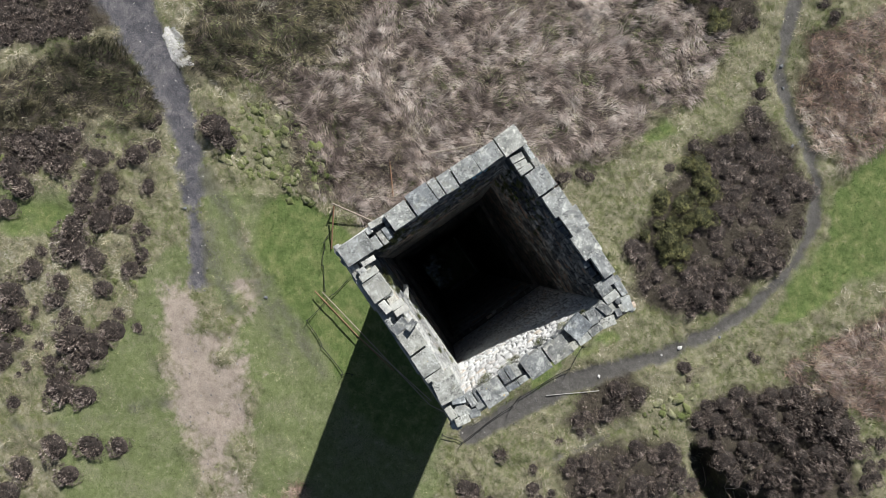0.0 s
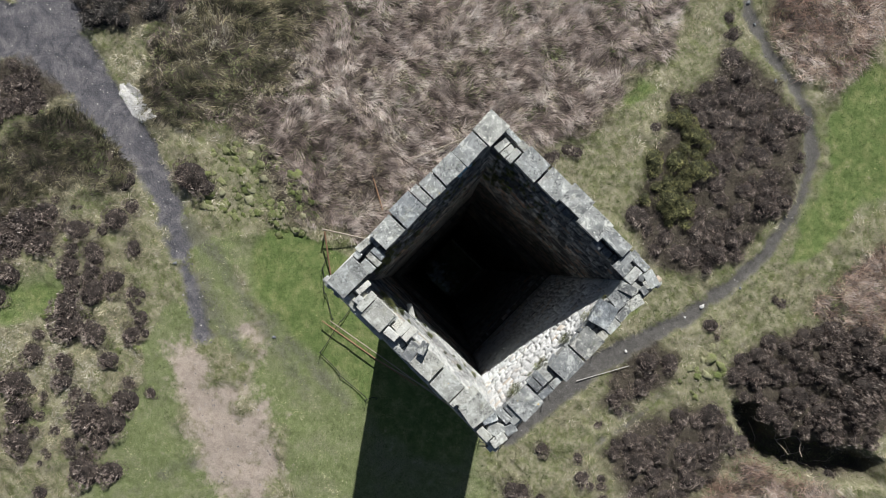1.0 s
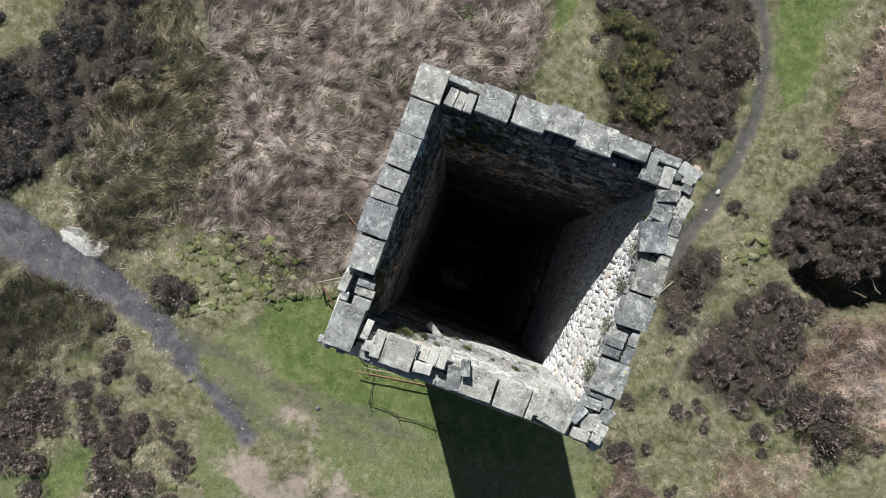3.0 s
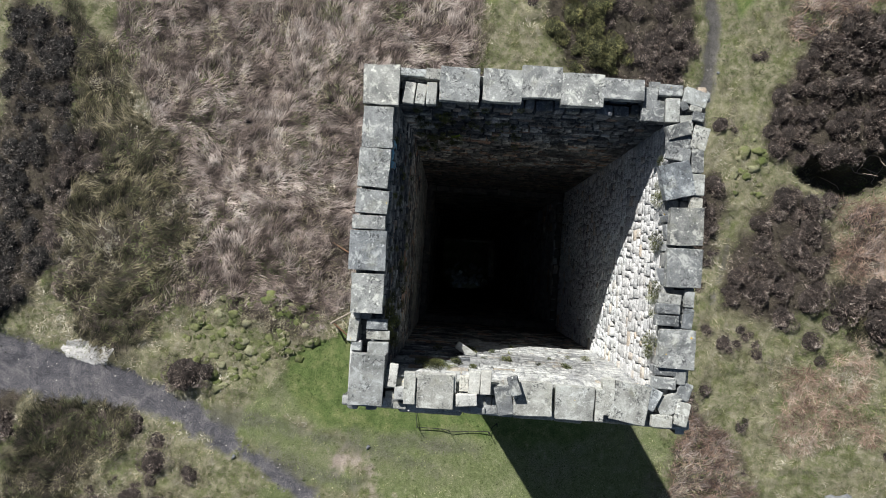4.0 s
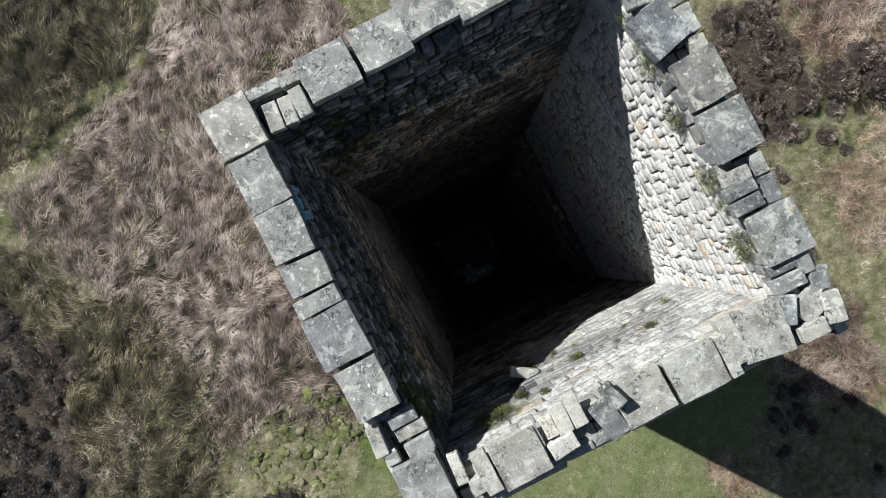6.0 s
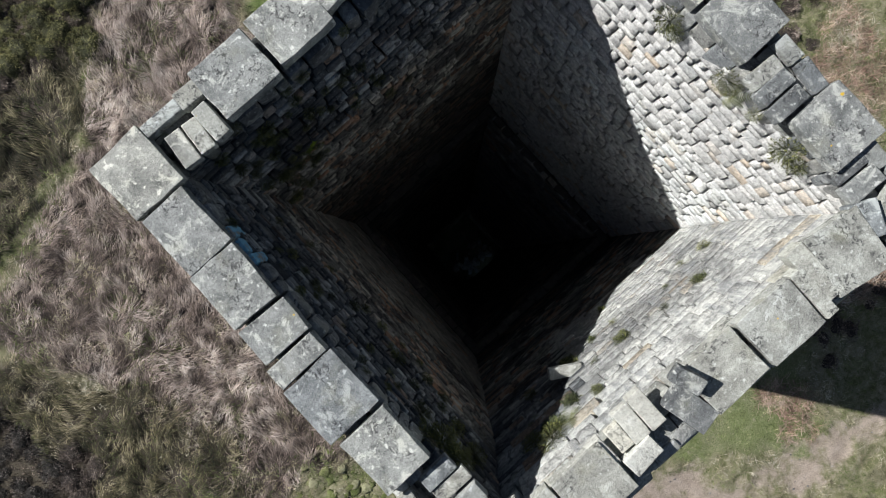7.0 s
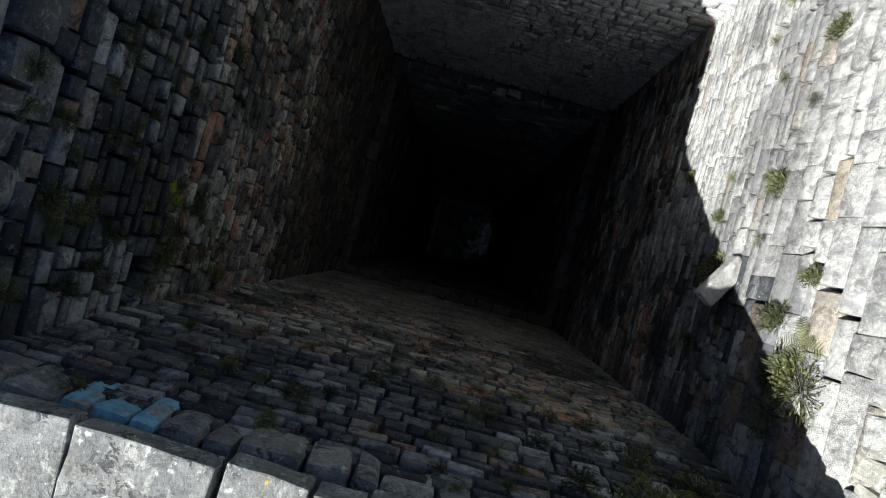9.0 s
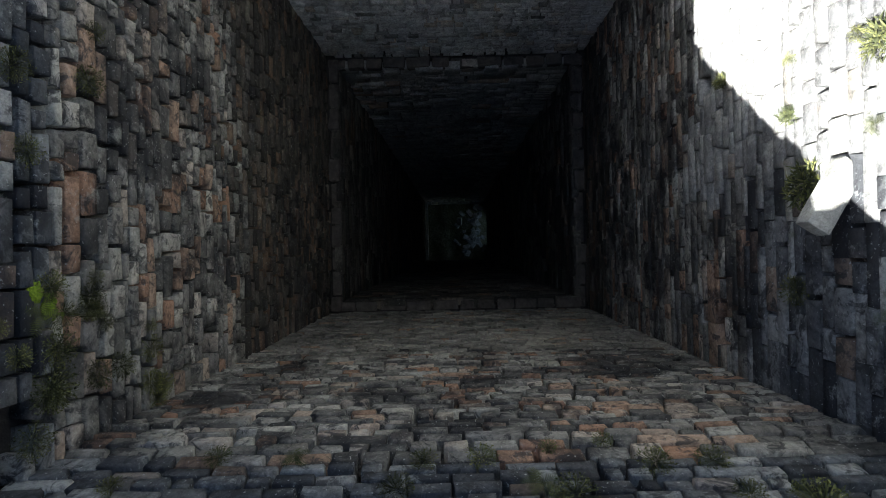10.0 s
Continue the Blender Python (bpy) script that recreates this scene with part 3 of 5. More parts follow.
def relief(x, y, z=None):
    """Height of the ground; with z from plan(), its tussocks and hummocks too."""
    far = np.clip((np.hypot(x, y) - 6) / 10, 0, 1)
    h = far * (0.16 * smooth_noise(x, y, 7.0, 11) + 0.07 * smooth_noise(x, y, 2.1, 12)) + 0.025 * smooth_noise(x, y, 0.6, 13)
    if z is not None:
        soft = lambda v, w: np.clip(0.5 + v / w, 0, 1)
        near = np.clip((40 - np.hypot(x, y)) / 5, 0, 1)
        bare = soft(np.maximum.reduce([z["track"], z["path"], z["soil"], z["lush"] - 0.3]), 0.8)
        wild = soft(np.maximum(z["straw"], z["rush"]), 1.0)
        lump = np.abs(smooth_noise(x, y, 0.75, 14)) + 0.5 * smooth_noise(x, y, 1.7, 15)
        h = h + near * (1 - bare) * (0.14 + 0.13 * wild) * lump - 0.08 * soft(z["track"], 0.5) - 0.07 * soft(z["path"], 0.3) - 0.03 * soft(z["soil"], 0.5) - 1.7 * soft(z["pit"] - 0.2, 0.9)
    return h


# ---- the ground, one sheet to the horizon ----
def build_ground():
    fine = np.arange(-34, 34.01, 0.2)
    grow = 34 + np.cumsum(0.4 * 1.32 ** np.arange(27))
    axis = np.concatenate([-grow[::-1], fine, grow])
    gx, gy = np.meshgrid(axis, axis, indexing="ij")
    x, y = gx.ravel(), gy.ravel()
    z = plan(x, y)
    ramp = lambda v, w: np.clip(0.5 + v / w, 0, 1)
    height = relief(x, y, z)
    m = len(axis)
    i = np.arange(m * m).reshape(m, m)
    faces = np.stack([i[:-1, :-1], i[1:, :-1], i[1:, 1:], i[:-1, 1:]], -1).reshape(-1, 4)
    me = mesh_from("ground", np.stack([x, y, height], 1), faces, ground_mat)
    for name, cols in (("zone", (ramp(z["lush"], 2.0), ramp(z["track"], 0.8), ramp(z["soil"], 1.7), ramp(z["worn"], 1.2))), ("cover", (ramp(np.maximum(z["straw"], z["rush"]), 1.0), ramp(np.maximum(z["heath"], z["pit"]), 0.8), ramp(z["path"], 0.5), ramp(z["vivid"], 1.6)))):
        at = me.color_attributes.new(name, "FLOAT_COLOR", "POINT")
        at.data.foreach_set("color", np.stack(cols, 1).astype(np.float32).ravel())
    me.polygons.foreach_set("use_smooth", np.ones(len(faces), bool))
    tagged(new("ground", me), "rough moorland ground of turf, moss and bare soil", "ground", kind="structure")


build_ground()


# ---- plants of the moor ----
def blades(x, y, base, length, width, angle, lift, droop, tint_low, tint_high):
    """Bent two-piece blades that grow from the places x, y."""
    n = len(x)
    ax, ay = np.cos(angle), np.sin(angle)
    px, py = -ay, ax
    side = width[:, None] * np.stack([px, py, np.zeros(n)], 1) * 0.5
    root = np.stack([x, y, base], 1)
    mid = root + (length * 0.55)[:, None] * np.stack([ax * np.cos(lift), ay * np.cos(lift), np.sin(lift)], 1)
    l2 = lift - droop
    tip = mid + (length * 0.45)[:, None] * np.stack([ax * np.cos(l2), ay * np.cos(l2), np.sin(l2)], 1)
    verts = np.stack([root - side, root + side, mid - side * 0.8, mid + side * 0.8, tip], 1).reshape(-1, 3)
    k = 5 * np.arange(n)[:, None]
    faces = np.concatenate([k + [[0, 1, 3]], k + [[0, 3, 2]], k + [[2, 3, 4]]], 0)
    t = rng.uniform(tint_low, tint_high, n)
    return verts, faces, np.repeat(t, 5)


def scatter(count, reach=33.0):
    r, a = reach * np.sqrt(rng.random(count)), rng.random(count) * 2 * np.pi
    return -0.9 + r * np.cos(a), -0.4 + r * np.sin(a)


def off_ways(z, margin=0.0):
    return (z["track"] < margin) & (z["path"] < margin) & (z["soil"] < margin)


def clear_of_tower(x, y):
    return np.maximum(np.abs(x), np.abs(y + 0.4)) > 3.0


def tussocks(x, y, size, seed):
    """Two values from 0 to 1 that all blades of one tussock share."""
    wx, wy = x + 0.3 * size * smooth_noise(x, y, 0.7 * size, seed), y + 0.3 * size * smooth_noise(x, y, 0.7 * size, seed + 1)
    i, j = np.floor(wx / size + 0.5 * (np.floor(wy / size) % 2)), np.floor(wy / size)
    pick = lambda k: np.modf(np.abs(np.sin(i * 127.1 + j * 311.7 + 57.3 * k + seed) * 43758.5453))[0]
    return pick(1), pick(2)


def meadow(name, label, category, x, y, ground, material, length, width, heading, spread, lift, droop, mean=0.5, tussock=0.0):
    n = len(x)
    if tussock:
        way, shade = tussocks(x, y, tussock, 3.0)
        heading, mean = heading + 1.1 * (way - 0.5), mean + 0.30 * (shade - 0.5)
    tone = mean + 0.40 * smooth_noise(x, y, 0.38, 31) + 0.20 * smooth_noise(x, y, 1.1, 32) + 0.20 * smooth_noise(x, y, 3.7, 33)
    l = rng.uniform(*length, n)
    v, f, t = blades(x, y, ground, l, rng.uniform(*width, n), heading + rng.normal(0, spread, n), rng.uniform(*lift, n), rng.uniform(*droop, n), -0.28, 0.28)
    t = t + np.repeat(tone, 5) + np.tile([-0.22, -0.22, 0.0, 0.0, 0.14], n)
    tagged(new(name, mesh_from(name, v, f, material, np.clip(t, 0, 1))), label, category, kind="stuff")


def build_meadows():
    x, y = scatter(490000)
    x2, y2 = scatter(800000)
    wild = np.max([inside(x2, y2, p) for p in STRAW + RUSH + BRACKEN], 0) > -0.5
    x, y = np.concatenate([x, x2[wild]]), np.concatenate([y, y2[wild]])
    z = plan(x, y)
    ground = relief(x, y, z)
    ok = clear_of_tower(x, y) & off_ways(z, 0.05)
    clump = 0.62 + 0.5 * smooth_noise(x, y, 0.45, 41) + 0.3 * smooth_noise(x, y, 1.6, 42)
    dense = rng.random(len(x)) < clump
    half = rng.random(len(x)) < 0.55
    blend = 0.1 + 1.1 * smooth_noise(x, y, 1.3, 55) + 0.9 * rng.standard_normal(len(x))
    fern = ok & dense & half & (z["bracken"] > 0) & (z["heath"] < 0.3)
    straw = ok & dense & (z["straw"] > 0) & (z["heath"] < 0.3) & (z["rush"] < blend) & (z["moss"] < 0.3 + 0.6 * (blend > 0.6)) & ~fern
    rush = ok & dense & half & (z["rush"] > 0) & (z["heath"] < 0.3) & ~straw & ~fern
    turn = 0.55 + 0.9 * smooth_noise(x, y, 3.1, 51) + 1.1 * smooth_noise(x, y, 0.9, 52) + 0.5 * smooth_noise(x, y, 0.4, 53)
    any_way = rng.random(len(x)) * 6.28
    meadow("dead_grass", "flattened pinkish-brown dead grass and bracken litter", "grass", x[straw], y[straw], ground[straw], straw_mat, (0.3, 0.8), (0.008, 0.024), turn[straw], 0.33, (0.1, 0.8), (0.3, 1.0), 0.53 - 0.17 * np.clip((-x[straw] - 12.5) / 5, 0, 1), 0.55)
    meadow("bracken_litter", "collapsed reddish-brown dead bracken stems", "bracken", x[fern], y[fern], ground[fern], fern_litter_mat, (0.3, 0.7), (0.012, 0.03), any_way[fern], 0.45, (0.0, 0.7), (0.2, 0.9))
    meadow("rushes", "olive-brown rushes bent over by the wind", "rushes", x[rush], y[rush], ground[rush], rush_mat, (0.4, 0.95), (0.010, 0.032), turn[rush] + 0.6, 0.28, (0.3, 0.9), (0.4, 1.0), 0.42, 0.6)
    other = ok & ~straw & ~rush & ~fern & (z["heath"] < 0.2)
    lush = other & (z["lush"] > 0) & (rng.random(len(x)) < 0.4)
    vivid = lush & (z["vivid"] > 0.1 * rng.standard_normal(len(x)))
    lush &= ~vivid
    meadow("bright_turf", "short bright green turf round the chimney", "grass", x[vivid], y[vivid], ground[vivid], turf_mat, (0.05, 0.14), (0.02, 0.05), any_way[vivid], 0.5, (0.2, 1.1), (0.2, 0.8), 0.45)
    meadow("turf_grass", "short pale green cropped moorland grass", "grass", x[lush], y[lush], ground[lush], grass_mat, (0.05, 0.14), (0.02, 0.05), any_way[lush], 0.5, (0.2, 1.1), (0.2, 0.8), 0.48)
    tuft = other & (half | (z["mottle"] > 0)) & (z["lush"] <= 0) & (z["worn"] < 0) & (smooth_noise(x, y, 0.6, 61) + 0.5 * smooth_noise(x, y, 1.9, 62) > -0.8)
    green = tuft & (smooth_noise(x, y, 1.4, 63) + 0.4 * smooth_noise(x, y, 0.4, 64) > 0.05 + 0.45 * (z["mottle"] > -0.5))
    pale = tuft & ~green
    scrub = ok & half & (z["heath"] > 0.1)
    meadow("heather_undergrowth", "low brown heather sprigs under the bushes", "heather", x[scrub], y[scrub], ground[scrub], heather_mat, (0.1, 0.3), (0.015, 0.04), any_way[scrub], 0.5, (0.4, 1.3), (0.1, 0.6), 0.35)
    meadow("bleached_grass", "tussocks of bleached pale moorland grass", "grass", x[pale], y[pale], ground[pale], pale_mat, (0.12, 0.36), (0.010, 0.030), any_way[pale], 0.5, (0.2, 1.0), (0.3, 1.0))
    meadow("green_tufts", "yellow-green grass tufts between the heather", "grass", x[green], y[green], ground[green], grass_mat, (0.1, 0.3), (0.010, 0.030), any_way[green], 0.5, (0.3, 1.2), (0.3, 0.9))


build_meadows()


def bush_arrays(seed, sprigs, wide=1.0, tall=0.48, size=1.0):
    """A low bush of a given half width: an uneven dome of short twigs."""
    g = np.random.default_rng(seed)
    a, q = g.random(sprigs) * 2 * np.pi, np.sqrt(g.random(sprigs))
    lobes = 1 + 0.22 * np.sin(2 * a + g.random() * 6) + 0.16 * np.sin(3 * a + g.random() * 6) + 0.10 * np.sin(7 * a + g.random() * 6)
    x, y = q * lobes * np.cos(a) * wide, q * lobes * np.sin(a) * wide
    top = tall * np.sqrt(np.clip(1 - q ** 2.4, 0, 1)) * (1 + 0.35 * smooth_noise(x, y, 0.28, seed) + 0.2 * smooth_noise(x, y, 0.1, seed + 1))
    depth = g.random(sprigs) ** 2
    z = top * (1 - 0.45 * depth) + 0.02
    head, lift, ln, wd = a + g.normal(0, 0.9, sprigs), g.uniform(0.1, 1.3, sprigs), size * g.uniform(0.06, 0.16, sprigs), size * g.uniform(0.018, 0.045, sprigs)
    way = np.stack([np.cos(head) * np.cos(lift), np.sin(head) * np.cos(lift), np.sin(lift)], 1)
    flat = np.stack([-np.sin(head), np.cos(head), g.uniform(-0.5, 0.5, sprigs)], 1)
    root = np.stack([x, y, z], 1)
    verts = np.stack([root - flat * wd[:, None] / 2, root + flat * wd[:, None] / 2, root + way * ln[:, None]], 1).reshape(-1, 3)
    faces = np.arange(3 * sprigs).reshape(-1, 3)
    # inner twigs tinted darker, as shade inside the bush
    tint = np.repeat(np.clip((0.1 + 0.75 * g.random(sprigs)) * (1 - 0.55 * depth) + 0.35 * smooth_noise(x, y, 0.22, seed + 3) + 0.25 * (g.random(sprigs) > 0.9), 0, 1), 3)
    # dark dome beneath the twigs, in place of shade inside the bush
    rings, seg = 5, 12
    dome = []
    for j in range(rings):
        for k in range(seg):
            aa = 2 * np.pi * k / seg
            rr = (1 - j / rings) * wide * (1 + 0.22 * math.sin(2 * aa) * 0.5)
            dome.append((rr * math.cos(aa) * 0.85, rr * math.sin(aa) * 0.85, tall * 0.62 * math.sqrt(1 - (1 - j / rings) ** 2)))
    dome.append((0, 0, tall * 0.62))
    base = len(verts)
    df = []
    for j in range(rings - 1):
        for k in range(seg):
            p, r = base + j * seg + k, base + j * seg + (k + 1) % seg
            df += [(p, r, r + seg), (p, r + seg, p + seg)]
    for k in range(seg):
        df.append((base + (rings - 1) * seg + k, base + (rings - 1) * seg + (k + 1) % seg, base + rings * seg))
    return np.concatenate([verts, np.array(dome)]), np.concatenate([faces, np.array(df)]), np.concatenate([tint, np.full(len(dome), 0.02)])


def place_on(x, y):
    x, y = np.array([x]), np.array([y])
    return float(relief(x, y, plan(x, y))[0])


def build_bushes():
    arrays = [bush_arrays(100 + i, 1500) for i in range(5)]
    coarse = [bush_arrays(150 + i, 760, size=1.5) for i in range(5)]
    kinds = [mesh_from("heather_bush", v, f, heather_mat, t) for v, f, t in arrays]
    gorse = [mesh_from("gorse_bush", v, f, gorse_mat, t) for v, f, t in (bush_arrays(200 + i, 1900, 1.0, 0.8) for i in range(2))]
    g = np.random.default_rng(5)
    x, y = scatter(9000)
    known = LONE_BUSHES + HEATHER_WEST + HEATHER_SOUTH
    x[:len(known)], y[:len(known)] = np.array(known)[:, :2].T
    z = plan(x, y)
    ground = relief(x, y, z)
    lone = smooth_noise(x, y, 2.0, 71)
    clear = clear_of_tower(x, y) & (z["track"] < -0.3) & (z["path"] < -0.35) & (z["soil"] < -0.5) & ((y > -6) | (x < 0) | (x > 9) | (y < -26))
    clear[:len(known)] = True
    taken = np.zeros((0, 3))
    far, near = {k: ([], [], []) for k in ("heather", "old")}, 0
    for i in np.flatnonzero(clear):
        if i < len(known):
            r = known[i][2]
        elif z["heath"][i] > 0.3:
            r = g.uniform(0.35, 0.85)
        elif z["mottle"][i] > 0 and lone[i] > 0.1 and z["lush"][i] < 0.1:
            r = g.choice([0.2, 0.25, 0.35, 0.5])
        elif z["straw"][i] < -0.4 and z["lush"][i] < -0.4 and z["rush"][i] < -0.3 and z["moss"][i] < -0.3 and lone[i] > 0.55:
            r = g.uniform(0.25, 0.55)
        else:
            continue
        if len(taken) and np.any((x[i] - taken[:, 0]) ** 2 + (y[i] - taken[:, 1]) ** 2 < (0.5 * (r + taken[:, 2])) ** 2):
            continue
        taken = np.vstack([taken, (x[i], y[i], r)])
        m = pose(x[i], y[i], ground[i] - 0.04, 0, 0, g.uniform(0, 360)) @ Matrix.Diagonal((r, r, r * g.uniform(0.8, 1.2) * (1.9 if z["tall"][i] > 0 else 1.3 if x[i] > 10 and z["heath"][i] > 0.3 else 1.0), 1))
        if z["gorse"][i] > 0:
            ob = new("gorse_bush", gorse[i % 2])
            ob.matrix_world = m
            tagged(ob, "dark green gorse bush among the heather", "bush", "gorse bushes")
        elif near < 290 and math.hypot(x[i], y[i]) < 23:
            near += 1
            ob = new("heather_bush", kinds[i % 5])
            ob.matrix_world = m
            tagged(ob, "dark brown leafless heather bush on the moor", "bush", "heather bushes")
        else:
            v, f, t = coarse[i % 5]
            mm = np.array(m)
            fv, ff, ft = far["old" if x[i] < -20.0 and y[i] > -9.0 else "heather"]
            ff.append(f + sum(len(p) for p in fv))
            fv.append(v @ mm[:3, :3].T + mm[:3, 3])
            ft.append(t)
    for kind, material, label in (("heather", heather_mat, "brown heather thickets spread over the moor"), ("old", old_heather_mat, "old blackish heather thickets beyond the rushes")):
        far_mesh = mesh_from("heather_thicket", *(np.concatenate(p) for p in far[kind][:2]), material, np.concatenate(far[kind][2]))
        tagged(new("heather_thicket", far_mesh), label, "heather", kind="stuff")


build_bushes()


# ---- the chimney ----
TOP, HEAD = 25.65, 25.54        # upper face of the coping; head of the walls beneath it
INNER, OUTER, BASE = 1.53, 2.06, 2.62
LEDGE, LOWER, FOOT = 19.5, 1.40, 1.31
COURSE = 0.084


def lean(z):
    """The stack is a little out of plumb."""
    return 0.0066 * (TOP - z), -0.0187 * (TOP - z)


def inner_half(z):
    """Half the shaft's width: splayed at the head, narrower below the ledge."""
    return INNER + 0.165 * min(max((z - 24.2) / 1.2, 0.0), 1.0) if z > LEDGE else FOOT + (LOWER - FOOT) * z / LEDGE


def outer_half(z):
    return OUTER + (BASE - OUTER) * (1 - z / TOP)


chimney = tagged(new("chimney"), "tall square ruined sandstone chimney with an open top", "chimney")
SIDES = {"north": (0, 1), "east": (1, 0), "south": (0, -1), "west": (-1, 0)}


def on_side(side, u, out, z):
    """The place u along a side, out from the axis, at height z."""
    nx, ny = SIDES[side]
    sx, sy = lean(z)
    return (nx * out - ny * u + sx, ny * out + nx * u + sy, z)


def wall_core(side):
    """The solid wall behind the facing stones, with the flue's opening in the south side."""
    bm = bmesh.new()
    back = 0.115

    def slab(u0, u1, z0, z1, out0, out1, cut0=1.0, cut1=1.0):
        """One block of the wall; mitred at an end where the cut is set."""
        c = []
        for z, (i0, o0) in ((z0, out0), (z1, out1)):
            for u, o in ((u0 * i0 if cut0 else u0, i0), (u1 * i0 if cut1 else u1, i0), (u1 * o0 if cut1 else u1, o0), (u0 * o0 if cut0 else u0, o0)):
                c.append(bm.verts.new(on_side(side, u, o, z)))
        for f in ((3, 2, 1, 0), (4, 5, 6, 7), (0, 1, 5, 4), (1, 2, 6, 5), (2, 3, 7, 6), (3, 0, 4, 7)):
            bm.faces.new([c[i] for i in f])

    low = lambda z: (FOOT + (LOWER - FOOT) * z / LEDGE + back, outer_half(z) - 0.05)
    up = lambda z: (inner_half(z + 0.001) + back, outer_half(z) - 0.05)
    slab(-1, 1, LEDGE, 24.2, up(LEDGE), up(24.2))
    slab(-1, 1, 24.2, HEAD - 0.24, up(24.2), up(HEAD))
    if side == "south":
        slab(-1, 1, 1.9, LEDGE, low(1.9), low(LEDGE))
        for u0, u1, c0, c1 in ((-1, -0.75, 1, 0), (0.75, 1, 0, 1)):
            jamb = bmesh.new()
            main, bm = bm, jamb
            slab(u0, u1, -0.3, 1.9, low(0), low(1.9), c0, c1)
            bmesh.ops.recalc_face_normals(jamb, faces=jamb.faces)
            part("opening_jamb", jamb, core_stone, chimney, "masonry jamb of the flue opening")
            bm = main
    else:
        slab(-1, 1, -0.3, LEDGE, low(0), low(LEDGE))
    bmesh.ops.recalc_face_normals(bm, faces=bm.faces)
    return part("wall_" + side, bm, core_stone, chimney, "thick rubble-cored masonry wall")


walls = {side: wall_core(side) for side in SIDES}

# one stone: a rough face with worn edges, 1 x 1 x 1, face at y = 0
STONE_FACES = np.array([(0, 1, 5, 4), (1, 2, 6, 5), (2, 3, 7, 6), (3, 0, 4, 7), (4, 5, 9, 8), (5, 6, 10, 9), (6, 7, 11, 10), (7, 4, 8, 11), (8, 9, 10, 11)])


def stone_points(n, g, wide, tall, deep, rough=1.0):
    """n stones as (n, 12, 3): along the wall, out of the wall, up. Edges worn, corners uneven."""
    w, h, d = (np.broadcast_to(v, (n,)).astype(float) for v in (wide, tall, deep))
    j = lambda s: g.uniform(-s, s, n)
    pts = np.zeros((n, 12, 3))
    for k, (sx, sz) in enumerate(((-1, -1), (1, -1), (1, 1), (-1, 1))):
        cx, cz = sx * w / 2 + j(0.007 * rough), sz * h / 2 + j(0.005 * rough)
        pts[:, k] = np.stack([cx, -d, cz], 1)
        pts[:, 4 + k] = np.stack([cx, np.full(n, -0.010 * rough) + j(0.005 * rough), cz], 1)
        pts[:, 8 + k] = np.stack([cx - sx * (0.004 * rough + np.abs(j(0.007 * rough))), j(0.007 * rough), cz - sz * (0.003 * rough + np.abs(j(0.006 * rough)))], 1)
    return pts


HOLES = [("east", 24.05, -1.05), ("south", 23.02, -1.24), ("north", 24.5, 1.38), ("north", 23.05, 1.38), ("south", 23.9, 0.95), ("west", 24.9, -1.2)]


def courses(side, z0, z1, half, g, height=COURSE, length=(0.09, 0.26), gap=0.010, slits=0.0, proud=0.011):
    """Stones of one face, course by course: u, z, width, height, how far proud. slits: the share of open upright joints."""
    rows, z = [], z0
    while z < z1 - 0.03:
        h = min(height * g.choice([0.7, 0.85, 1.0, 1.1, 1.3]), z1 - z)
        if z1 - z - h < 0.04:
            h = z1 - z
        a = half(z)
        u = -a
        joint, open_share = (0.010, 0.6) if side == "east" and z < 23.9 else (gap, slits)
        big = 1.0 + 0.4 * min(max((z - 24.3) / 0.6, 0.0), 1.0) if side == "south" and half is inner_half else 1.0
        h = min(h * big ** 0.9, z1 - z)
        while u < a - 0.02:
            w = min(big * g.uniform(*length) * (1.5 if g.random() < 0.15 else 1.0), a - u)
            if a - u - w < 0.06:
                w = a - u
            end0, end1 = (0.05 if u < -a + 0.001 else 0.0), (0.05 if u + w > a - 0.001 else 0.0)
            hollow = any(s == side and abs(z + h / 2 - hz) < 0.08 and abs(u + w / 2 - hu) < 0.09 for s, hz, hu in HOLES)
            if g.random() > 0.004 and not hollow:
                side_gap = g.uniform(0.014, 0.03) * (1.4 if big > 1.15 or open_share > 0.55 else 1.0) if g.random() < open_share else joint * g.uniform(0.5, 2.0)
                left, right = u - end0, u + w + end1 - side_gap
                rows.append(((left + right) / 2, z + h / 2, right - left, h - joint * g.uniform(0.5, 1.8), g.normal(0, proud)))
            u += w
        z += h
    return np.array(rows)


def set_stones(side, rows, half, g, deep=0.09, inward=True, rough=1.0):
    """World places of the stones' points."""
    pts = stone_points(len(rows), g, rows[:, 2], rows[:, 3], deep, rough)
    nx, ny = SIDES[side]
    level = np.maximum(rows[:, 1][:, None] + pts[:, :, 2], LEDGE + 0.001) if inward and rows[:, 1].min() > LEDGE else rows[:, 1][:, None] + 0 * pts[:, :, 2]
    a = np.array([half(z) for z in level.ravel()]).reshape(level.shape)
    sign = -1 if inward else 1
    out = a + sign * (pts[:, :, 1] + rows[:, 4][:, None])
    u = pts[:, :, 0] + rows[:, 0][:, None]
    z = pts[:, :, 2] + rows[:, 1][:, None]
    sx, sy = 0.0066 * (TOP - z), -0.0187 * (TOP - z)
    return np.stack([nx * out - ny * u + sx, ny * out + nx * u + sy, z], -1)


def joined_stones(name, label, pts, material, parent, g):
    n = len(pts)
    faces = (12 * np.arange(n)[:, None, None] + STONE_FACES[None]).reshape(-1, 4)
    ob = new(name, mesh_from(name, pts.reshape(-1, 3), faces, material, np.repeat(g.random(n), 12)))
    ob.parent = parent
    return tagged(ob, label, kind="stuff")


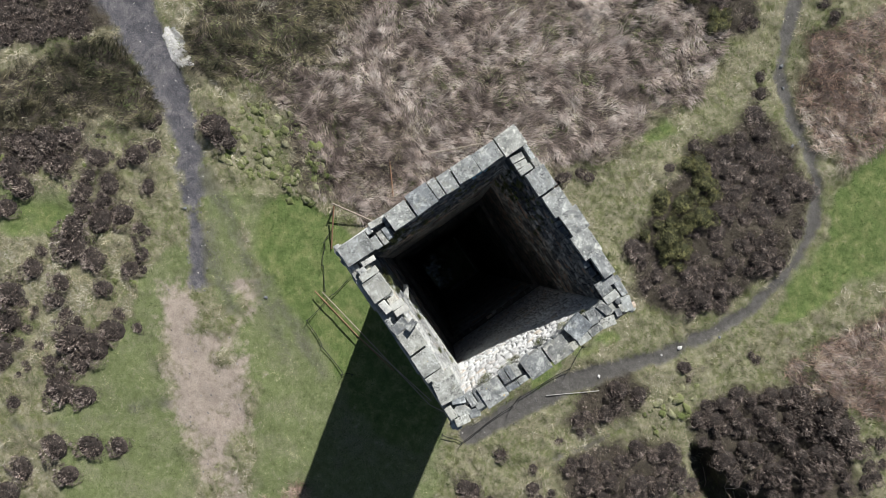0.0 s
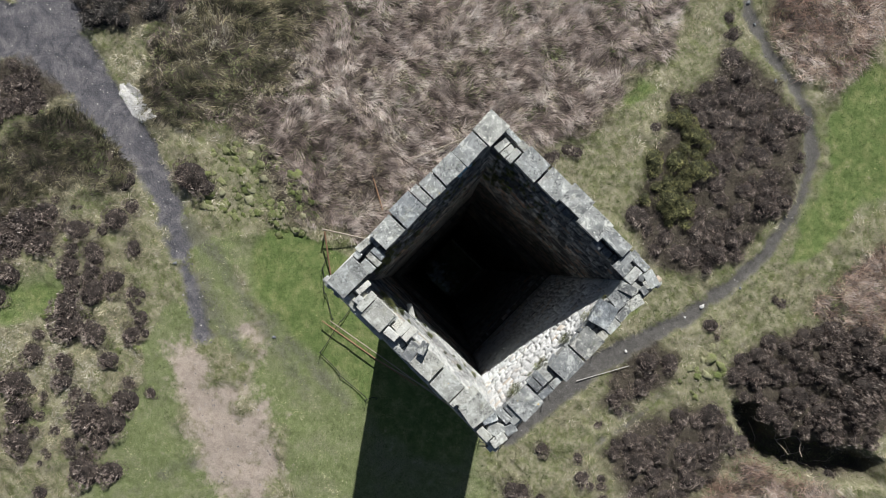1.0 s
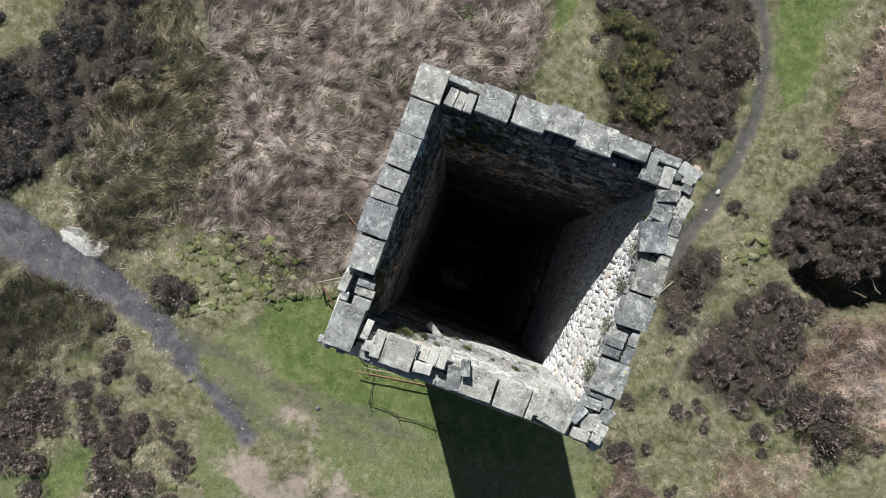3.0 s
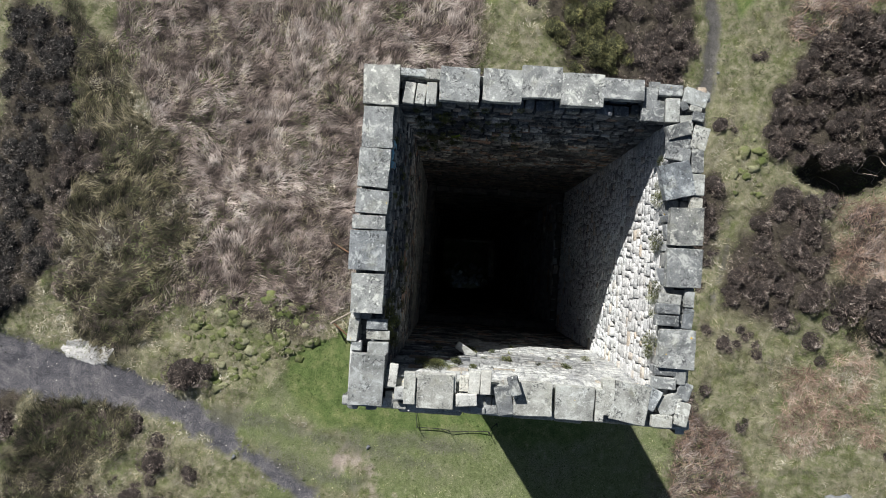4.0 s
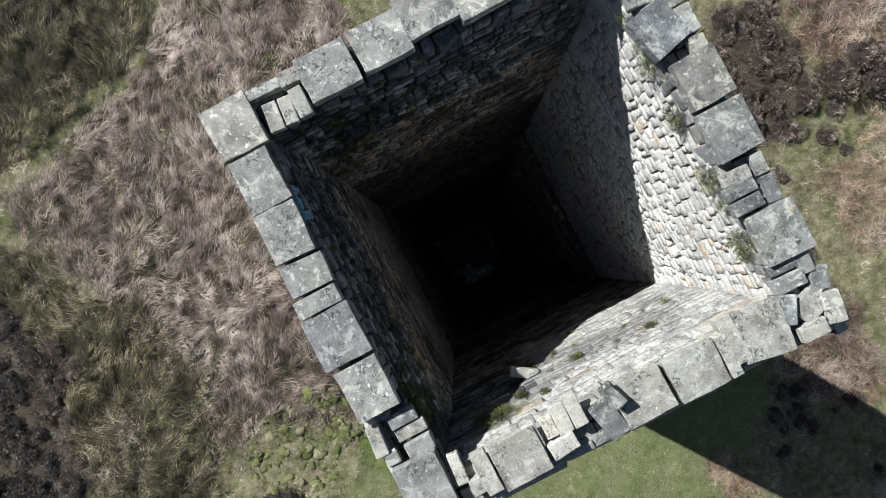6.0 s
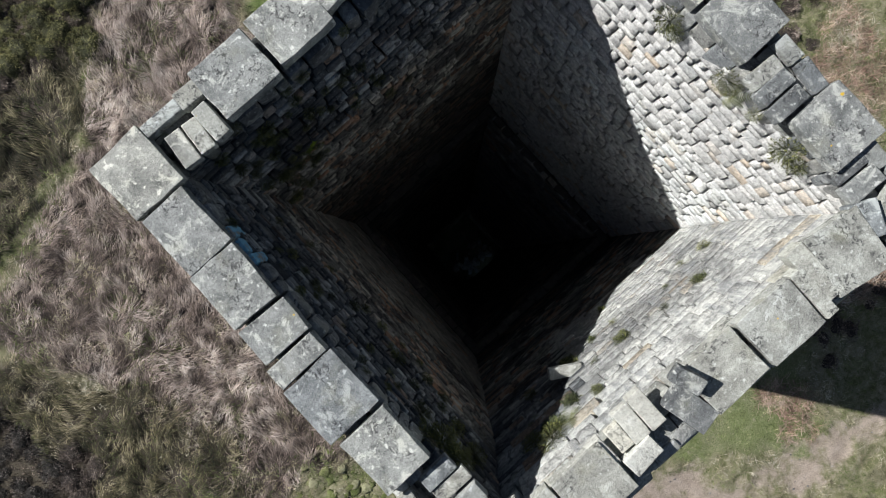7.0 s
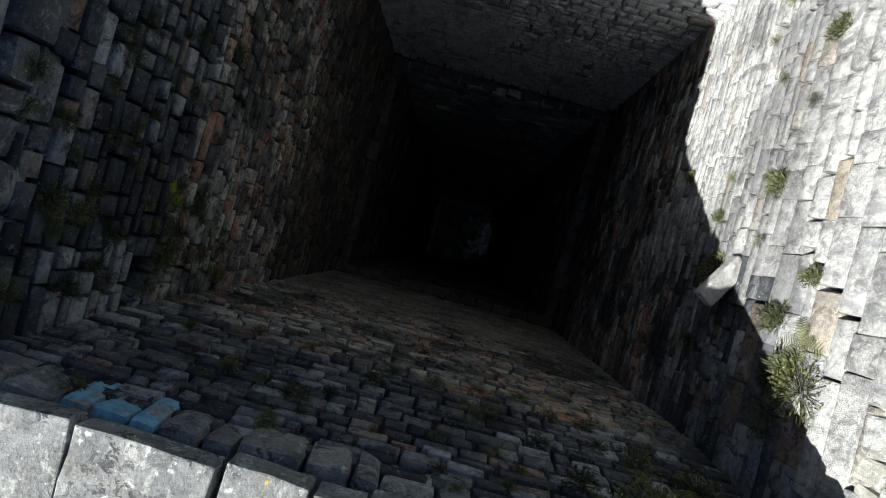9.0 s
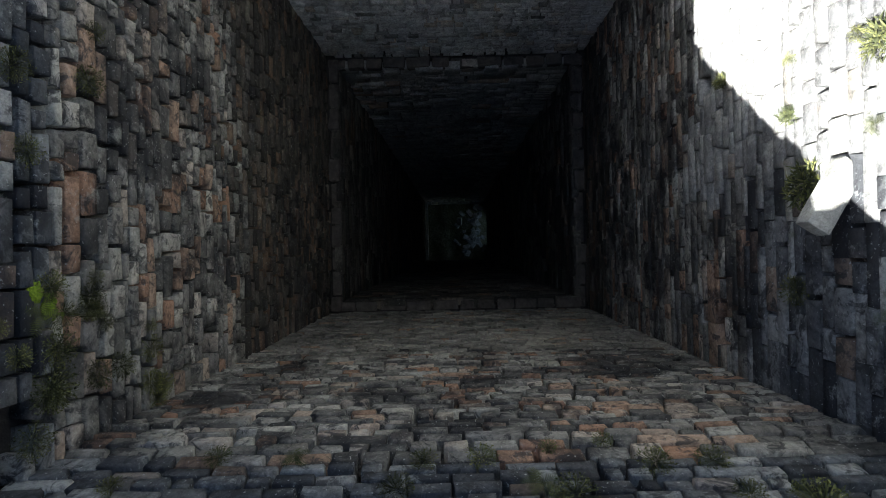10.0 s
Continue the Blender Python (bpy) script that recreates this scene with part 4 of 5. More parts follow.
def box_stone(name, x, y, z, wide, deep, tall, turn, material, g, tilt=0.0, worn=0.02):
    """A loose or laid block with broken, rounded edges; z is its underside."""
    bm = bmesh.new()
    bmesh.ops.create_cube(bm, size=1.0)
    bmesh.ops.scale(bm, vec=(wide, deep, tall), verts=bm.verts)
    bmesh.ops.bevel(bm, geom=bm.edges[:], offset=min(worn, 0.3 * min(wide, deep, tall)), segments=2, profile=0.6, affect="EDGES")
    bmesh.ops.subdivide_edges(bm, edges=[e for e in bm.edges if e.calc_length() > 0.09], cuts=3 if max(wide, deep) > 0.3 else 2, use_grid_fill=True)
    off = g.uniform(0, 99, 3)
    for v in bm.verts:
        s = noise.noise_vector(v.co * 9 + Vector(off)) * 0.009 + noise.noise_vector(v.co * 2.5 + Vector(off)) * 0.016
        s.z *= 0.45
        v.co += s * min(1.0, min(wide, deep) * 3)
    me = bpy.data.meshes.new(name)
    bm.to_mesh(me)
    bm.free()
    me.materials.append(material)
    ob = new(name, me)
    ob.matrix_world = pose(x, y, z + tall / 2, tilt * g.uniform(-1, 1), tilt * g.uniform(-1, 1), turn)
    return ob


# coping slabs: x, y, width, depth, turn in degrees
WEST = [(-1.88, 1.85, 0.42, 0.46, 1.1), (-1.89, 1.33, 0.37, 0.47, 1.1), (-1.9, 0.84, 0.38, 0.44, -1.1), (-1.9, 0.43, 0.39, 0.27, -1.0), (-1.92, 0.18, 0.4, 0.16, 0.8), (-1.91, -0.16, 0.44, 0.46, 0.6), (-1.88, -0.67, 0.39, 0.46, 0.4), (-1.82, -1.71, 0.41, 0.58, -0.5)]
WEST_S = [(-1.75, -1.05, 0.24, 0.12, 1.0), (-1.73, -1.18, 0.27, 0.11, 1.0), (-1.72, -1.33, 0.25, 0.13, 1.0), (-2.03, -1.13, 0.12, 0.27, -4.0), (-1.98, -1.33, 0.12, 0.1, -1.0)]
NORTH = [(-0.94, 1.91, 0.45, 0.41, -0.3), (-0.42, 1.93, 0.45, 0.39, 0.5), (0.05, 2.0, 0.45, 0.39, 1.2), (0.54, 1.94, 0.49, 0.4, 1.1), (1.02, 1.98, 0.49, 0.25, 0.1)]
NORTH_S = [(-1.51, 2.02, 0.3, 0.09, -1.0), (-1.27, 2.02, 0.17, 0.13, -3.0), (-1.54, 1.78, 0.13, 0.25, -6.0), (-1.4, 1.77, 0.12, 0.24, -6.0), (-1.27, 1.78, 0.12, 0.26, -0.0)]
EAST = [(1.86, -1.09, 0.42, 0.46, -0.4), (1.89, -0.12, 0.4, 0.46, -0.3), (1.89, 0.38, 0.39, 0.45, 0.9), (1.74, 0.93, 0.37, 0.42, 16)]
EAST_S = [(1.73, -0.76, 0.27, 0.12, 0.0), (1.74, -0.62, 0.27, 0.12, 1.0), (1.76, -0.5, 0.25, 0.12, -3.0), (1.99, -0.73, 0.11, 0.24, -6.0), (1.99, -0.49, 0.11, 0.19, -2.0), (1.72, 1.53, 0.27, 0.16, 18), (1.74, 1.39, 0.28, 0.15, 4), (1.75, 1.25, 0.28, 0.15, -6), (2.0, 1.46, 0.18, 0.27, -12), (1.99, 1.19, 0.14, 0.28, 2), (2.0, 0.89, 0.15, 0.25, 0), (1.99, 0.65, 0.14, 0.16, -4)]
SOUTH = [(-1.3, -1.77, 0.14, 0.37, 1.0), (-0.99, -1.79, 0.43, 0.4, 0.6), (-0.16, -1.85, 0.19, 0.33, 12), (0.18, -1.8, 0.46, 0.39, 0.7), (0.68, -1.82, 0.45, 0.39, -0.4), (0.98, -1.82, 0.1, 0.38, 1.2), (1.34, -1.77, 0.42, 0.46, -8), (1.08, -1.72, 0.14, 0.42, 1.1)]
SOUTH_S = [(-1.51, -1.64, 0.1, 0.27, -4.0), (-1.39, -1.84, 0.17, 0.14, 3.0), (-0.81, -1.69, 0.12, 0.22, 3.0), (-0.65, -1.68, 0.11, 0.18, -0.0), (-0.53, -1.66, 0.13, 0.25, 0.0), (-0.39, -1.65, 0.12, 0.27, -0.0), (-0.61, -1.87, 0.25, 0.14, 5.0), (-0.06, -1.64, 0.12, 0.22, 20.0)]
CORNER_S = [(1.58, -1.7, 0.2, 0.25, -24), (1.74, -1.51, 0.28, 0.14, -2), (1.81, -1.78, 0.24, 0.23, 28), (2.0, -1.6, 0.16, 0.2, -16), (1.98, -1.87, 0.15, 0.27, -10), (1.74, -1.97, 0.24, 0.14, 0), (1.75, -1.36, 0.25, 0.11, -2), (1.9, -1.69, 0.1, 0.11, 36), (1.93, -1.42, 0.13, 0.19, -4)]
CORNER_E = [(1.37, 1.83, 0.16, 0.39, -4), (1.48, 1.75, 0.15, 0.25, -1), (1.64, 1.77, 0.16, 0.28, 2), (1.61, 2.01, 0.27, 0.13, -1), (1.91, 1.94, 0.29, 0.18, -16), (1.77, 1.83, 0.09, 0.11, 26), (1.92, 1.82, 0.14, 0.09, -4), (1.42, 2.06, 0.13, 0.1, 1), (1.82, 1.63, 0.15, 0.18, 6), (1.95, 1.71, 0.14, 0.11, -9)]


def build_coping():
    g = np.random.default_rng(3)
    for rows in (WEST, NORTH, EAST, SOUTH):
        for x, y, w, d, turn in rows:
            pale = (rows is SOUTH and not -0.3 < x < 0) or (rows is WEST and y < -1.5)
            t = g.uniform(0.095, 0.12)
            fit = (1.0, 1.055) if rows is WEST else (1.055, 1.0) if rows is NORTH else (1.02, 1.02)
            ob = box_stone("coping_slab", x, y, TOP - t, fit[0] * w, fit[1] * d, t, turn, slab_pale if pale else slab_dark if (rows is EAST and y > -0.5) or (rows is SOUTH and -0.3 < x < 0) else slab_grey, g, 0.9, 0.007)
            ob.parent = chimney
    for rows in (WEST_S, NORTH_S, EAST_S, SOUTH_S, CORNER_S, CORNER_E):
        for x, y, w, d, turn in rows:
            t = g.uniform(0.05, 0.10) + (0.02 if rows is SOUTH_S else 0.0)
            pick = g.random()
            tone = slab_dark if rows is SOUTH_S and x > -0.2 else block_pale if rows is SOUTH_S else slab_dark if pick < 0.5 and rows not in (WEST_S, NORTH_S) else slab_pale if pick < 0.75 else slab_grey
            ob = box_stone("loose_stone", x, y, HEAD - (0.07 if rows is WEST_S else 0.0), 1.04 * w, 1.04 * d, t, turn, tone, g, 2.0, 0.011)
            if rows is SOUTH_S and x > -0.2:
                ob.matrix_world = pose(x, y, TOP + 0.07, 0, -14, turn)
            tagged(ob, "loose weathered sandstone block lying on the broken wall head", "stone", "loose stones on the wall head")


build_coping()


def daubed_material():
    n = Nodes("faded_blue_paint_on_stone", 0.85)
    a = n.noise(30, 6, 0.75)
    colour = n.ramp(a, [(0.3, (0.16, 0.155, 0.15)), (0.7, (0.34, 0.335, 0.32))])
    b = n.noise(9, 5, 0.7)
    colour = n.mix(n.step(b, 0.44, 0.50), colour, n.ramp(a, [(0.3, (0.09, 0.27, 0.42)), (0.7, (0.24, 0.48, 0.62))]))
    return n.done(colour, a, 0.6, 0.01)


BLUE = daubed_material()


def build_head():
    """Stones along the head of the wall, seen where the coping is narrow or gone."""
    g = np.random.default_rng(9)
    for side in SIDES:
        for row, (out, wide) in enumerate(((INNER + 0.225, 0.15), (INNER + 0.37, 0.14), (INNER + 0.48, 0.09))):
            u = -INNER - 0.45
            while u < INNER + 0.4:
                w = g.uniform(0.1, 0.24)
                x, y, _ = on_side(side, u + w / 2, out + g.uniform(-0.012, 0.012), TOP)
                flat = side in ("north", "south")
                low = 0.17 if side == "west" and -1.5 < y < -0.92 else 0.0
                blue = side == "west" and row == 0 and 0.85 < y < 1.2
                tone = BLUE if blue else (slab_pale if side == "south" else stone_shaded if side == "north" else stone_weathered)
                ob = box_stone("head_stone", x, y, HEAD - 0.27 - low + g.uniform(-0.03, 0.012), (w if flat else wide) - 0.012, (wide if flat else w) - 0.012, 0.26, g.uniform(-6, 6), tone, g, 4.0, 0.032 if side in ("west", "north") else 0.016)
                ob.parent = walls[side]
                if blue:
                    tagged(ob, "stone daubed with faded blue paint")
                u += w


build_head()


def build_facing():
    g = np.random.default_rng(17)
    for side in SIDES:
        # north and west stand in shade: their dark stone carries part of it
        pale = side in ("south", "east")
        single, many = (stone_east_top if side == "east" else stone_pale, stone_pale_far) if pale else (stone_dark, stone_dark_far)
        shapes = []
        for k in range(16):
            p = stone_points(1, g, 0.15, 0.085, 0.15, 0.5 if side == "south" else 0.3 if pale else 0.6)[0]
            shapes.append(mesh_from("stone", p, STONE_FACES, single))
        # dark copies for the shaded part of the south wall
        stained = [mesh_from("stone", stone_points(1, g, 0.15, 0.085, 0.15, 0.6)[0], STONE_FACES, stone_dark) for _ in range(8)]
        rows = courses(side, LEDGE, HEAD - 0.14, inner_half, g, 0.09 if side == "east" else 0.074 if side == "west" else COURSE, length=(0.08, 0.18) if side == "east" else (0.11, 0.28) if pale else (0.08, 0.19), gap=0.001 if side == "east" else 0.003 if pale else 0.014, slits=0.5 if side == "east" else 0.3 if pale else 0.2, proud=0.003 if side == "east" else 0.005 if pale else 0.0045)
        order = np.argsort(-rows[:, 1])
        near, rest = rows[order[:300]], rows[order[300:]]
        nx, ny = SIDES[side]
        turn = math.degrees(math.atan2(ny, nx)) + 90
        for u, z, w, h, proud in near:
            # these dark stones follow the south wall's shadow line
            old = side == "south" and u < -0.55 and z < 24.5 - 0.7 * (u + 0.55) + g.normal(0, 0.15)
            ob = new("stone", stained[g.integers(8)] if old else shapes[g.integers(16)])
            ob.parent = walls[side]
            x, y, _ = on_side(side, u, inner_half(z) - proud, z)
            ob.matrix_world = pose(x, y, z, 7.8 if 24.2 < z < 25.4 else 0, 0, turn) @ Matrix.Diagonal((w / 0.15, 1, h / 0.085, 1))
        # pale stones above; shade below and westward is put into darker stone colours
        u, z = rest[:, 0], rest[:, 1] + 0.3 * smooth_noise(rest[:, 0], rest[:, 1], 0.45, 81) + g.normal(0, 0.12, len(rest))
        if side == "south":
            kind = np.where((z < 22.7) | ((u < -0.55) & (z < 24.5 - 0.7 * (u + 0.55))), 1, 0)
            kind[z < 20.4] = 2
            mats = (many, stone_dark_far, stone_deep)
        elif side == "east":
            kind, mats = np.zeros(len(rest), int), (stone_east,)
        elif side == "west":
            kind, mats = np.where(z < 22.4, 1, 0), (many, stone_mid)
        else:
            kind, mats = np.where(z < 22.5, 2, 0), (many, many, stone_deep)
        for k, (name, label) in enumerate((("stone_facing", "coursed sandstone facing"), ("stained_facing", "coursed facing, darkened as shade on the south, grey on the west"), ("smoked_facing", "brownish coursed facing darkened for the gloom of the deep shaft"))):
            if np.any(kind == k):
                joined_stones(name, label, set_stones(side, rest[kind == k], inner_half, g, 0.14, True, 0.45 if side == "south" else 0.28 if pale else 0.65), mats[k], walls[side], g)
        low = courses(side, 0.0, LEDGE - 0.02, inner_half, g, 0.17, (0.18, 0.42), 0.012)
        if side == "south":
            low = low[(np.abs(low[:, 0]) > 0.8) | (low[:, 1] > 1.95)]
        # gloom below the ledge is in the stone colour; the east stays paler
        joined_stones("lower_facing", "coursed facing of the lower shaft, sooty and dimmed, paler on the east", set_stones(side, low, inner_half, g), stone_pale_far if side == "east" else stone_soot_gloom, walls[side], g)
        out = courses(side, 0.0, HEAD - 0.02, outer_half, g, 0.26, (0.35, 0.75), 0.014)
        if side == "south":
            out = out[(np.abs(out[:, 0]) > 1.0) | (out[:, 1] > 2.05)]
        joined_stones("outer_facing", "weathered coursed sandstone of the outer face", set_stones(side, out, outer_half, g, 0.12, False, 2.0), stone_pale_far, walls[side], g)


build_facing()


# ledge where the shaft narrows: a ring of blocks
def build_ledge():
    g = np.random.default_rng(23)
    for side in SIDES:
        u = -INNER
        while u < INNER - 0.05:
            w = min(g.uniform(0.2, 0.34), INNER - u)
            x, y, _ = on_side(side, u + w / 2, (INNER + LOWER) / 2 + 0.01, LEDGE)
            flat = side in ("north", "south")
            ob = box_stone("ledge_stone", x, y, LEDGE - 0.13, (w if flat else 0.16) - 0.02, (0.16 if flat else w) - 0.02, g.uniform(0.09, 0.15), g.uniform(-4, 4), ledge_block, g, 3.0, 0.025)
            ob.parent = walls[side]
            u += w


build_ledge()


def build_debris():
    """Fallen stones on the floor of the shaft, most of them by the opening."""
    g = np.random.default_rng(29)
    sx, sy = lean(0)
    for k in range(46):
        y = sy - 1.25 + abs(g.normal(0, 0.5))
        x = sx + g.uniform(-1.15, 1.15)
        s = g.uniform(0.07, 0.22)
        ob = box_stone("fallen_stone", x, min(y, sy + 1.1), 0.03, s * 1.5, s, s * 0.7, g.uniform(0, 180), slab_pale, g, 14, 0.02)
        tagged(ob, "pale fallen sandstone block on the shaft floor", "stone", "fallen stones in the shaft")


build_debris()


def build_lit_edges():
    """Projecting pale blocks inside the north and east wall feet, added as lit edges."""
    g = np.random.default_rng(31)
    sx, sy = lean(0)
    for k in range(9):
        u = -1.15 + k * 0.29
        for x, y, w, d in ((sx + u, sy + FOOT - 0.05, 0.27, 0.12), (sx + FOOT - 0.05, sy + u, 0.12, 0.27)):
            ob = box_stone("footing_stone", x, y, 0.0, w, d, 0.3, g.uniform(-2, 2), slab_pale, g, 1.0, 0.015)
            ob.parent = walls["north" if w > d else "east"]


build_lit_edges()


# ---- plants and oddments on the walls ----
def build_wall_plants():
    g = np.random.default_rng(37)
    tufts = []
    for i in range(4):
        k = 300
        a, r = g.random(k) * 6.28, 0.75 * g.random(k)
        v, f, t = blades(r * np.cos(a), 1.3 * r * np.sin(a), 0.5 * (0.75 - r) * g.random(k), g.uniform(0.15, 0.6, k), g.uniform(0.04, 0.10, k), a + g.normal(0, 1.0, k), g.uniform(0.0, 1.4, k), g.uniform(0.2, 1.4, k), 0.1, 0.9)
        t = np.clip(t - 0.35 + 0.16 * (i % 3) + np.tile([-0.3, -0.3, 0, 0, 0.1], k), 0, 1)
        tufts.append(mesh_from("wall_fern", v, f, fern_mat, t))
    fronds = []
    for i in range(3):
        V, F, T = [], [], []
        for k in range(9 - i):
            a, lift, long = 6.28 * k / (9 - i) + g.normal(0, 0.3), g.uniform(0.3, 1.0), g.uniform(0.7, 1.25)
            at, d = Vector((0, 0, 0)), lift
            tone = g.uniform(0.3, 0.8)
            for m in range(11):
                step = Vector((math.cos(a) * math.cos(d), math.sin(a) * math.cos(d), math.sin(d))) * long / 11
                across = Vector((-math.sin(a), math.cos(a), 0))
                leaf = 0.22 * long * math.sin(math.pi * (0.12 + 0.85 * m / 11)) + 0.02
                for sgn in (-1, 1):
                    b = len(V)
                    tip = at + across * sgn * leaf + step * 1.1 - Vector((0, 0, 0.06 * leaf))
                    V += [at, at + step * 0.5, tip + step * 0.2, tip]
                    F.append((b, b + 1, b + 2, b + 3))
                    T += [tone - 0.15, tone - 0.15, tone, tone]
                at = at + step
                d -= 0.13
        fronds.append(mesh_from("wall_fern", np.array([tuple(v) for v in V]), F, fern_mat, np.clip(T, 0, 1)))
    leafy = []
    for i in range(4):
        k = 280
        a, r, up = g.random(k) * 6.28, 0.85 * np.sqrt(g.random(k)), g.random(k)
        centre = np.stack([r * np.cos(a), r * np.sin(a), 0.75 * up * (1.05 - r) + 0.05], 1)
        long_way = g.normal(0, 1, (k, 3)) + 0.8 * centre
        long_way /= np.linalg.norm(long_way, axis=1)[:, None]
        across = np.cross(long_way, g.normal(0, 1, (k, 3)))
        across /= np.linalg.norm(across, axis=1)[:, None]
        ln = g.uniform(0.06, 0.13, k)[:, None]
        v = np.stack([centre, centre + ln * (0.55 * long_way + 0.3 * across), centre + ln * 1.1 * long_way, centre + ln * (0.55 * long_way - 0.3 * across), centre + 0.02 * across], 1).reshape(-1, 3)
        q = 1 + 5 * np.arange(k)[:, None]
        f = np.concatenate([q + [[0, 1, 2]], q + [[0, 2, 3]], np.concatenate([0 * q, q, q + 4], 1)])  # leaf and thin stalk
        t = np.repeat(np.clip(0.15 + 0.35 * up + 0.35 * g.random(k) + 0.08 * i, 0, 1), 5)
        leafy.append(mesh_from("wall_fern", np.concatenate([np.zeros((1, 3)), v]), f, fern_mat, np.concatenate([[0.1], t])))
    spots = [
        ("south", [(0.53, 23.98, 0.13), (-0.06, 23.84, 0.06), (0.2, 23.83, 0.06), (-0.15, 23.16, 0.06), (0.04, 24.39, 0.09), (1.01, 23.86, 0.10), (-1.15, 24.06, 0.10), (-0.91, 23.96, 0.06), (-0.01, 24.29, 0.05), (0.52, 24.8, 0.07), (0.97, 24.78, 0.11), (1.04, 24.7, 0.08), (0.74, 24.63, 0.10), (1.05, 24.92, 0.19), (0.84, 24.86, 0.16), (1.2, 24.75, 0.14), (-0.78, 24.55, 0.09), (-0.4, 24.5, 0.06), (0.35, 24.35, 0.06), (-0.6, 24.2, 0.05)]),
        ("east", [(1.2, 25.36, 0.09), (0.9, 25.38, 0.11), (0.72, 25.36, 0.15), (0.22, 25.38, 0.15), (0.12, 25.34, 0.10), (-0.38, 25.4, 0.14), (-0.5, 25.34, 0.16), (-1.05, 25.38, 0.18), (-1.18, 25.34, 0.12), (-0.7, 25.38, 0.08)]),
        ("north", [(1.13, 24.36, 0.10), (1.27, 24.38, 0.12), (0.12, 24.53, 0.09), (0.08, 24.18, 0.09), (-0.14, 24.13, 0.06), (0.41, 24.48, 0.08), (1.0, 24.2, 0.07), (1.45, 25.3, 0.09)]),
        ("west", [(-0.84, 25.3, 0.15), (-1.12, 25.26, 0.15), (-0.33, 24.67, 0.10), (-0.65, 24.48, 0.09), (-1.07, 24.76, 0.13), (0.17, 24.44, 0.07), (0.64, 24.41, 0.07), (0.25, 24.62, 0.08), (-0.98, 25.2, 0.20), (-1.2, 25.12, 0.22), (-0.72, 25.1, 0.12), (-1.3, 24.9, 0.16)]),
    ]
    for k in range(30):
        spots[2][1].append((g.uniform(0.1, 1.5), 24.75 + 0.5 * g.random() + 0.15 * g.normal(), g.uniform(0.035, 0.085)))
    for k in range(26):
        spots[2][1].append((g.uniform(0.85, 1.5), g.uniform(23.6, 25.2), g.uniform(0.04, 0.10)))
    for k in range(22):
        spots[3][1].append((g.uniform(-1.3, 1.3), g.uniform(24.3, 25.1), g.uniform(0.04, 0.085)))
    for k in range(12):
        spots[3][1].append((g.uniform(-1.3, 1.3), 25.2 + 0.12 * g.normal(), g.uniform(0.03, 0.07)))
    for side, rows in spots:
        nx, ny = SIDES[side]
        for u, z, r in rows:
            x, y, _ = on_side(side, -u if side in ("south", "west") else u, inner_half(z) - (0.06 if side == "east" else 0.01), z)
            pick = g.random()
            ob = new("wall_fern", fronds[g.integers(3)] if pick < (0.3 if r > 0.13 else 0.12) else tufts[g.integers(4)] if side == "south" and pick < 0.5 else leafy[g.integers(4)])
            inward = Vector((-nx, -ny, 0.55)).to_track_quat("Z", "Y").to_matrix().to_4x4()
            ob.matrix_world = Matrix.Translation((x, y, z)) @ inward @ pose(0, 0, 0, 0, 0, g.uniform(0, 360)) @ Matrix.Diagonal((0.9 * r, 0.9 * r, 0.9 * r, 1))
            tagged(ob, "small green fern tuft rooted in the wall joints", "fern", "ferns in the shaft walls")
    for dx, dz, r in ((0.0, 0.0, 0.055), (0.06, 0.07, 0.04), (-0.03, -0.06, 0.03)):
        bm = bmesh.new()
        bmesh.ops.create_icosphere(bm, subdivisions=3, radius=1.0)
        for v in bm.verts:
            v.co *= 1 + 0.35 * noise.noise(v.co * 3.0 + Vector((dx * 50, 0, 0)))
        me = bpy.data.meshes.new("moss_cushion")
        bm.to_mesh(me)
        bm.free()
        me.materials.append(bright_moss)
        ob = new("moss_cushion", me)
        ob.matrix_world = pose(-0.97 + dx, inner_half(24.36) - 0.005, 24.36 + dz) @ Matrix.Diagonal((r, r * 0.45, r, 1))
        tagged(ob, "bright yellow-green moss cushion on the shaft wall", "moss", "moss cushions on the wall")
    ob = box_stone("jutting_stone", -0.60, -1.50, 24.15, 0.11, 0.31, 0.09, 58, slab_pale, g, 3.0, 0.012)
    tagged(ob, "pale stone block jutting loosely out of the shaft wall", "stone")


bright_moss = plain_material("bright_moss", (0.08, 0.14, 0.01), (0.24, 0.34, 0.03), 60, 0.95)
build_wall_plants()


# ---- fences, poles and rocks round the foot ----
def tube(points, radius, sides=6):
    bm = bmesh.new()
    rings = []
    pts = [Vector(p) for p in points]
    for i, p in enumerate(pts):
        way = (pts[min(i + 1, len(pts) - 1)] - pts[max(i - 1, 0)]).normalized()
        a = way.cross(Vector((0, 0, 1)))
        a = a.normalized() if a.length > 0.1 else Vector((1, 0, 0))
        b = a.cross(way)
        rings.append([bm.verts.new(p + radius * (math.cos(2 * math.pi * k / sides) * a + math.sin(2 * math.pi * k / sides) * b)) for k in range(sides)])
    for r, q in zip(rings, rings[1:]):
        for k in range(sides):
            bm.faces.new((r[k], r[(k + 1) % sides], q[(k + 1) % sides], q[k]))
    bm.faces.new(rings[0][::-1])
    bm.faces.new(rings[-1])
    bmesh.ops.recalc_face_normals(bm, faces=bm.faces)
    return bm


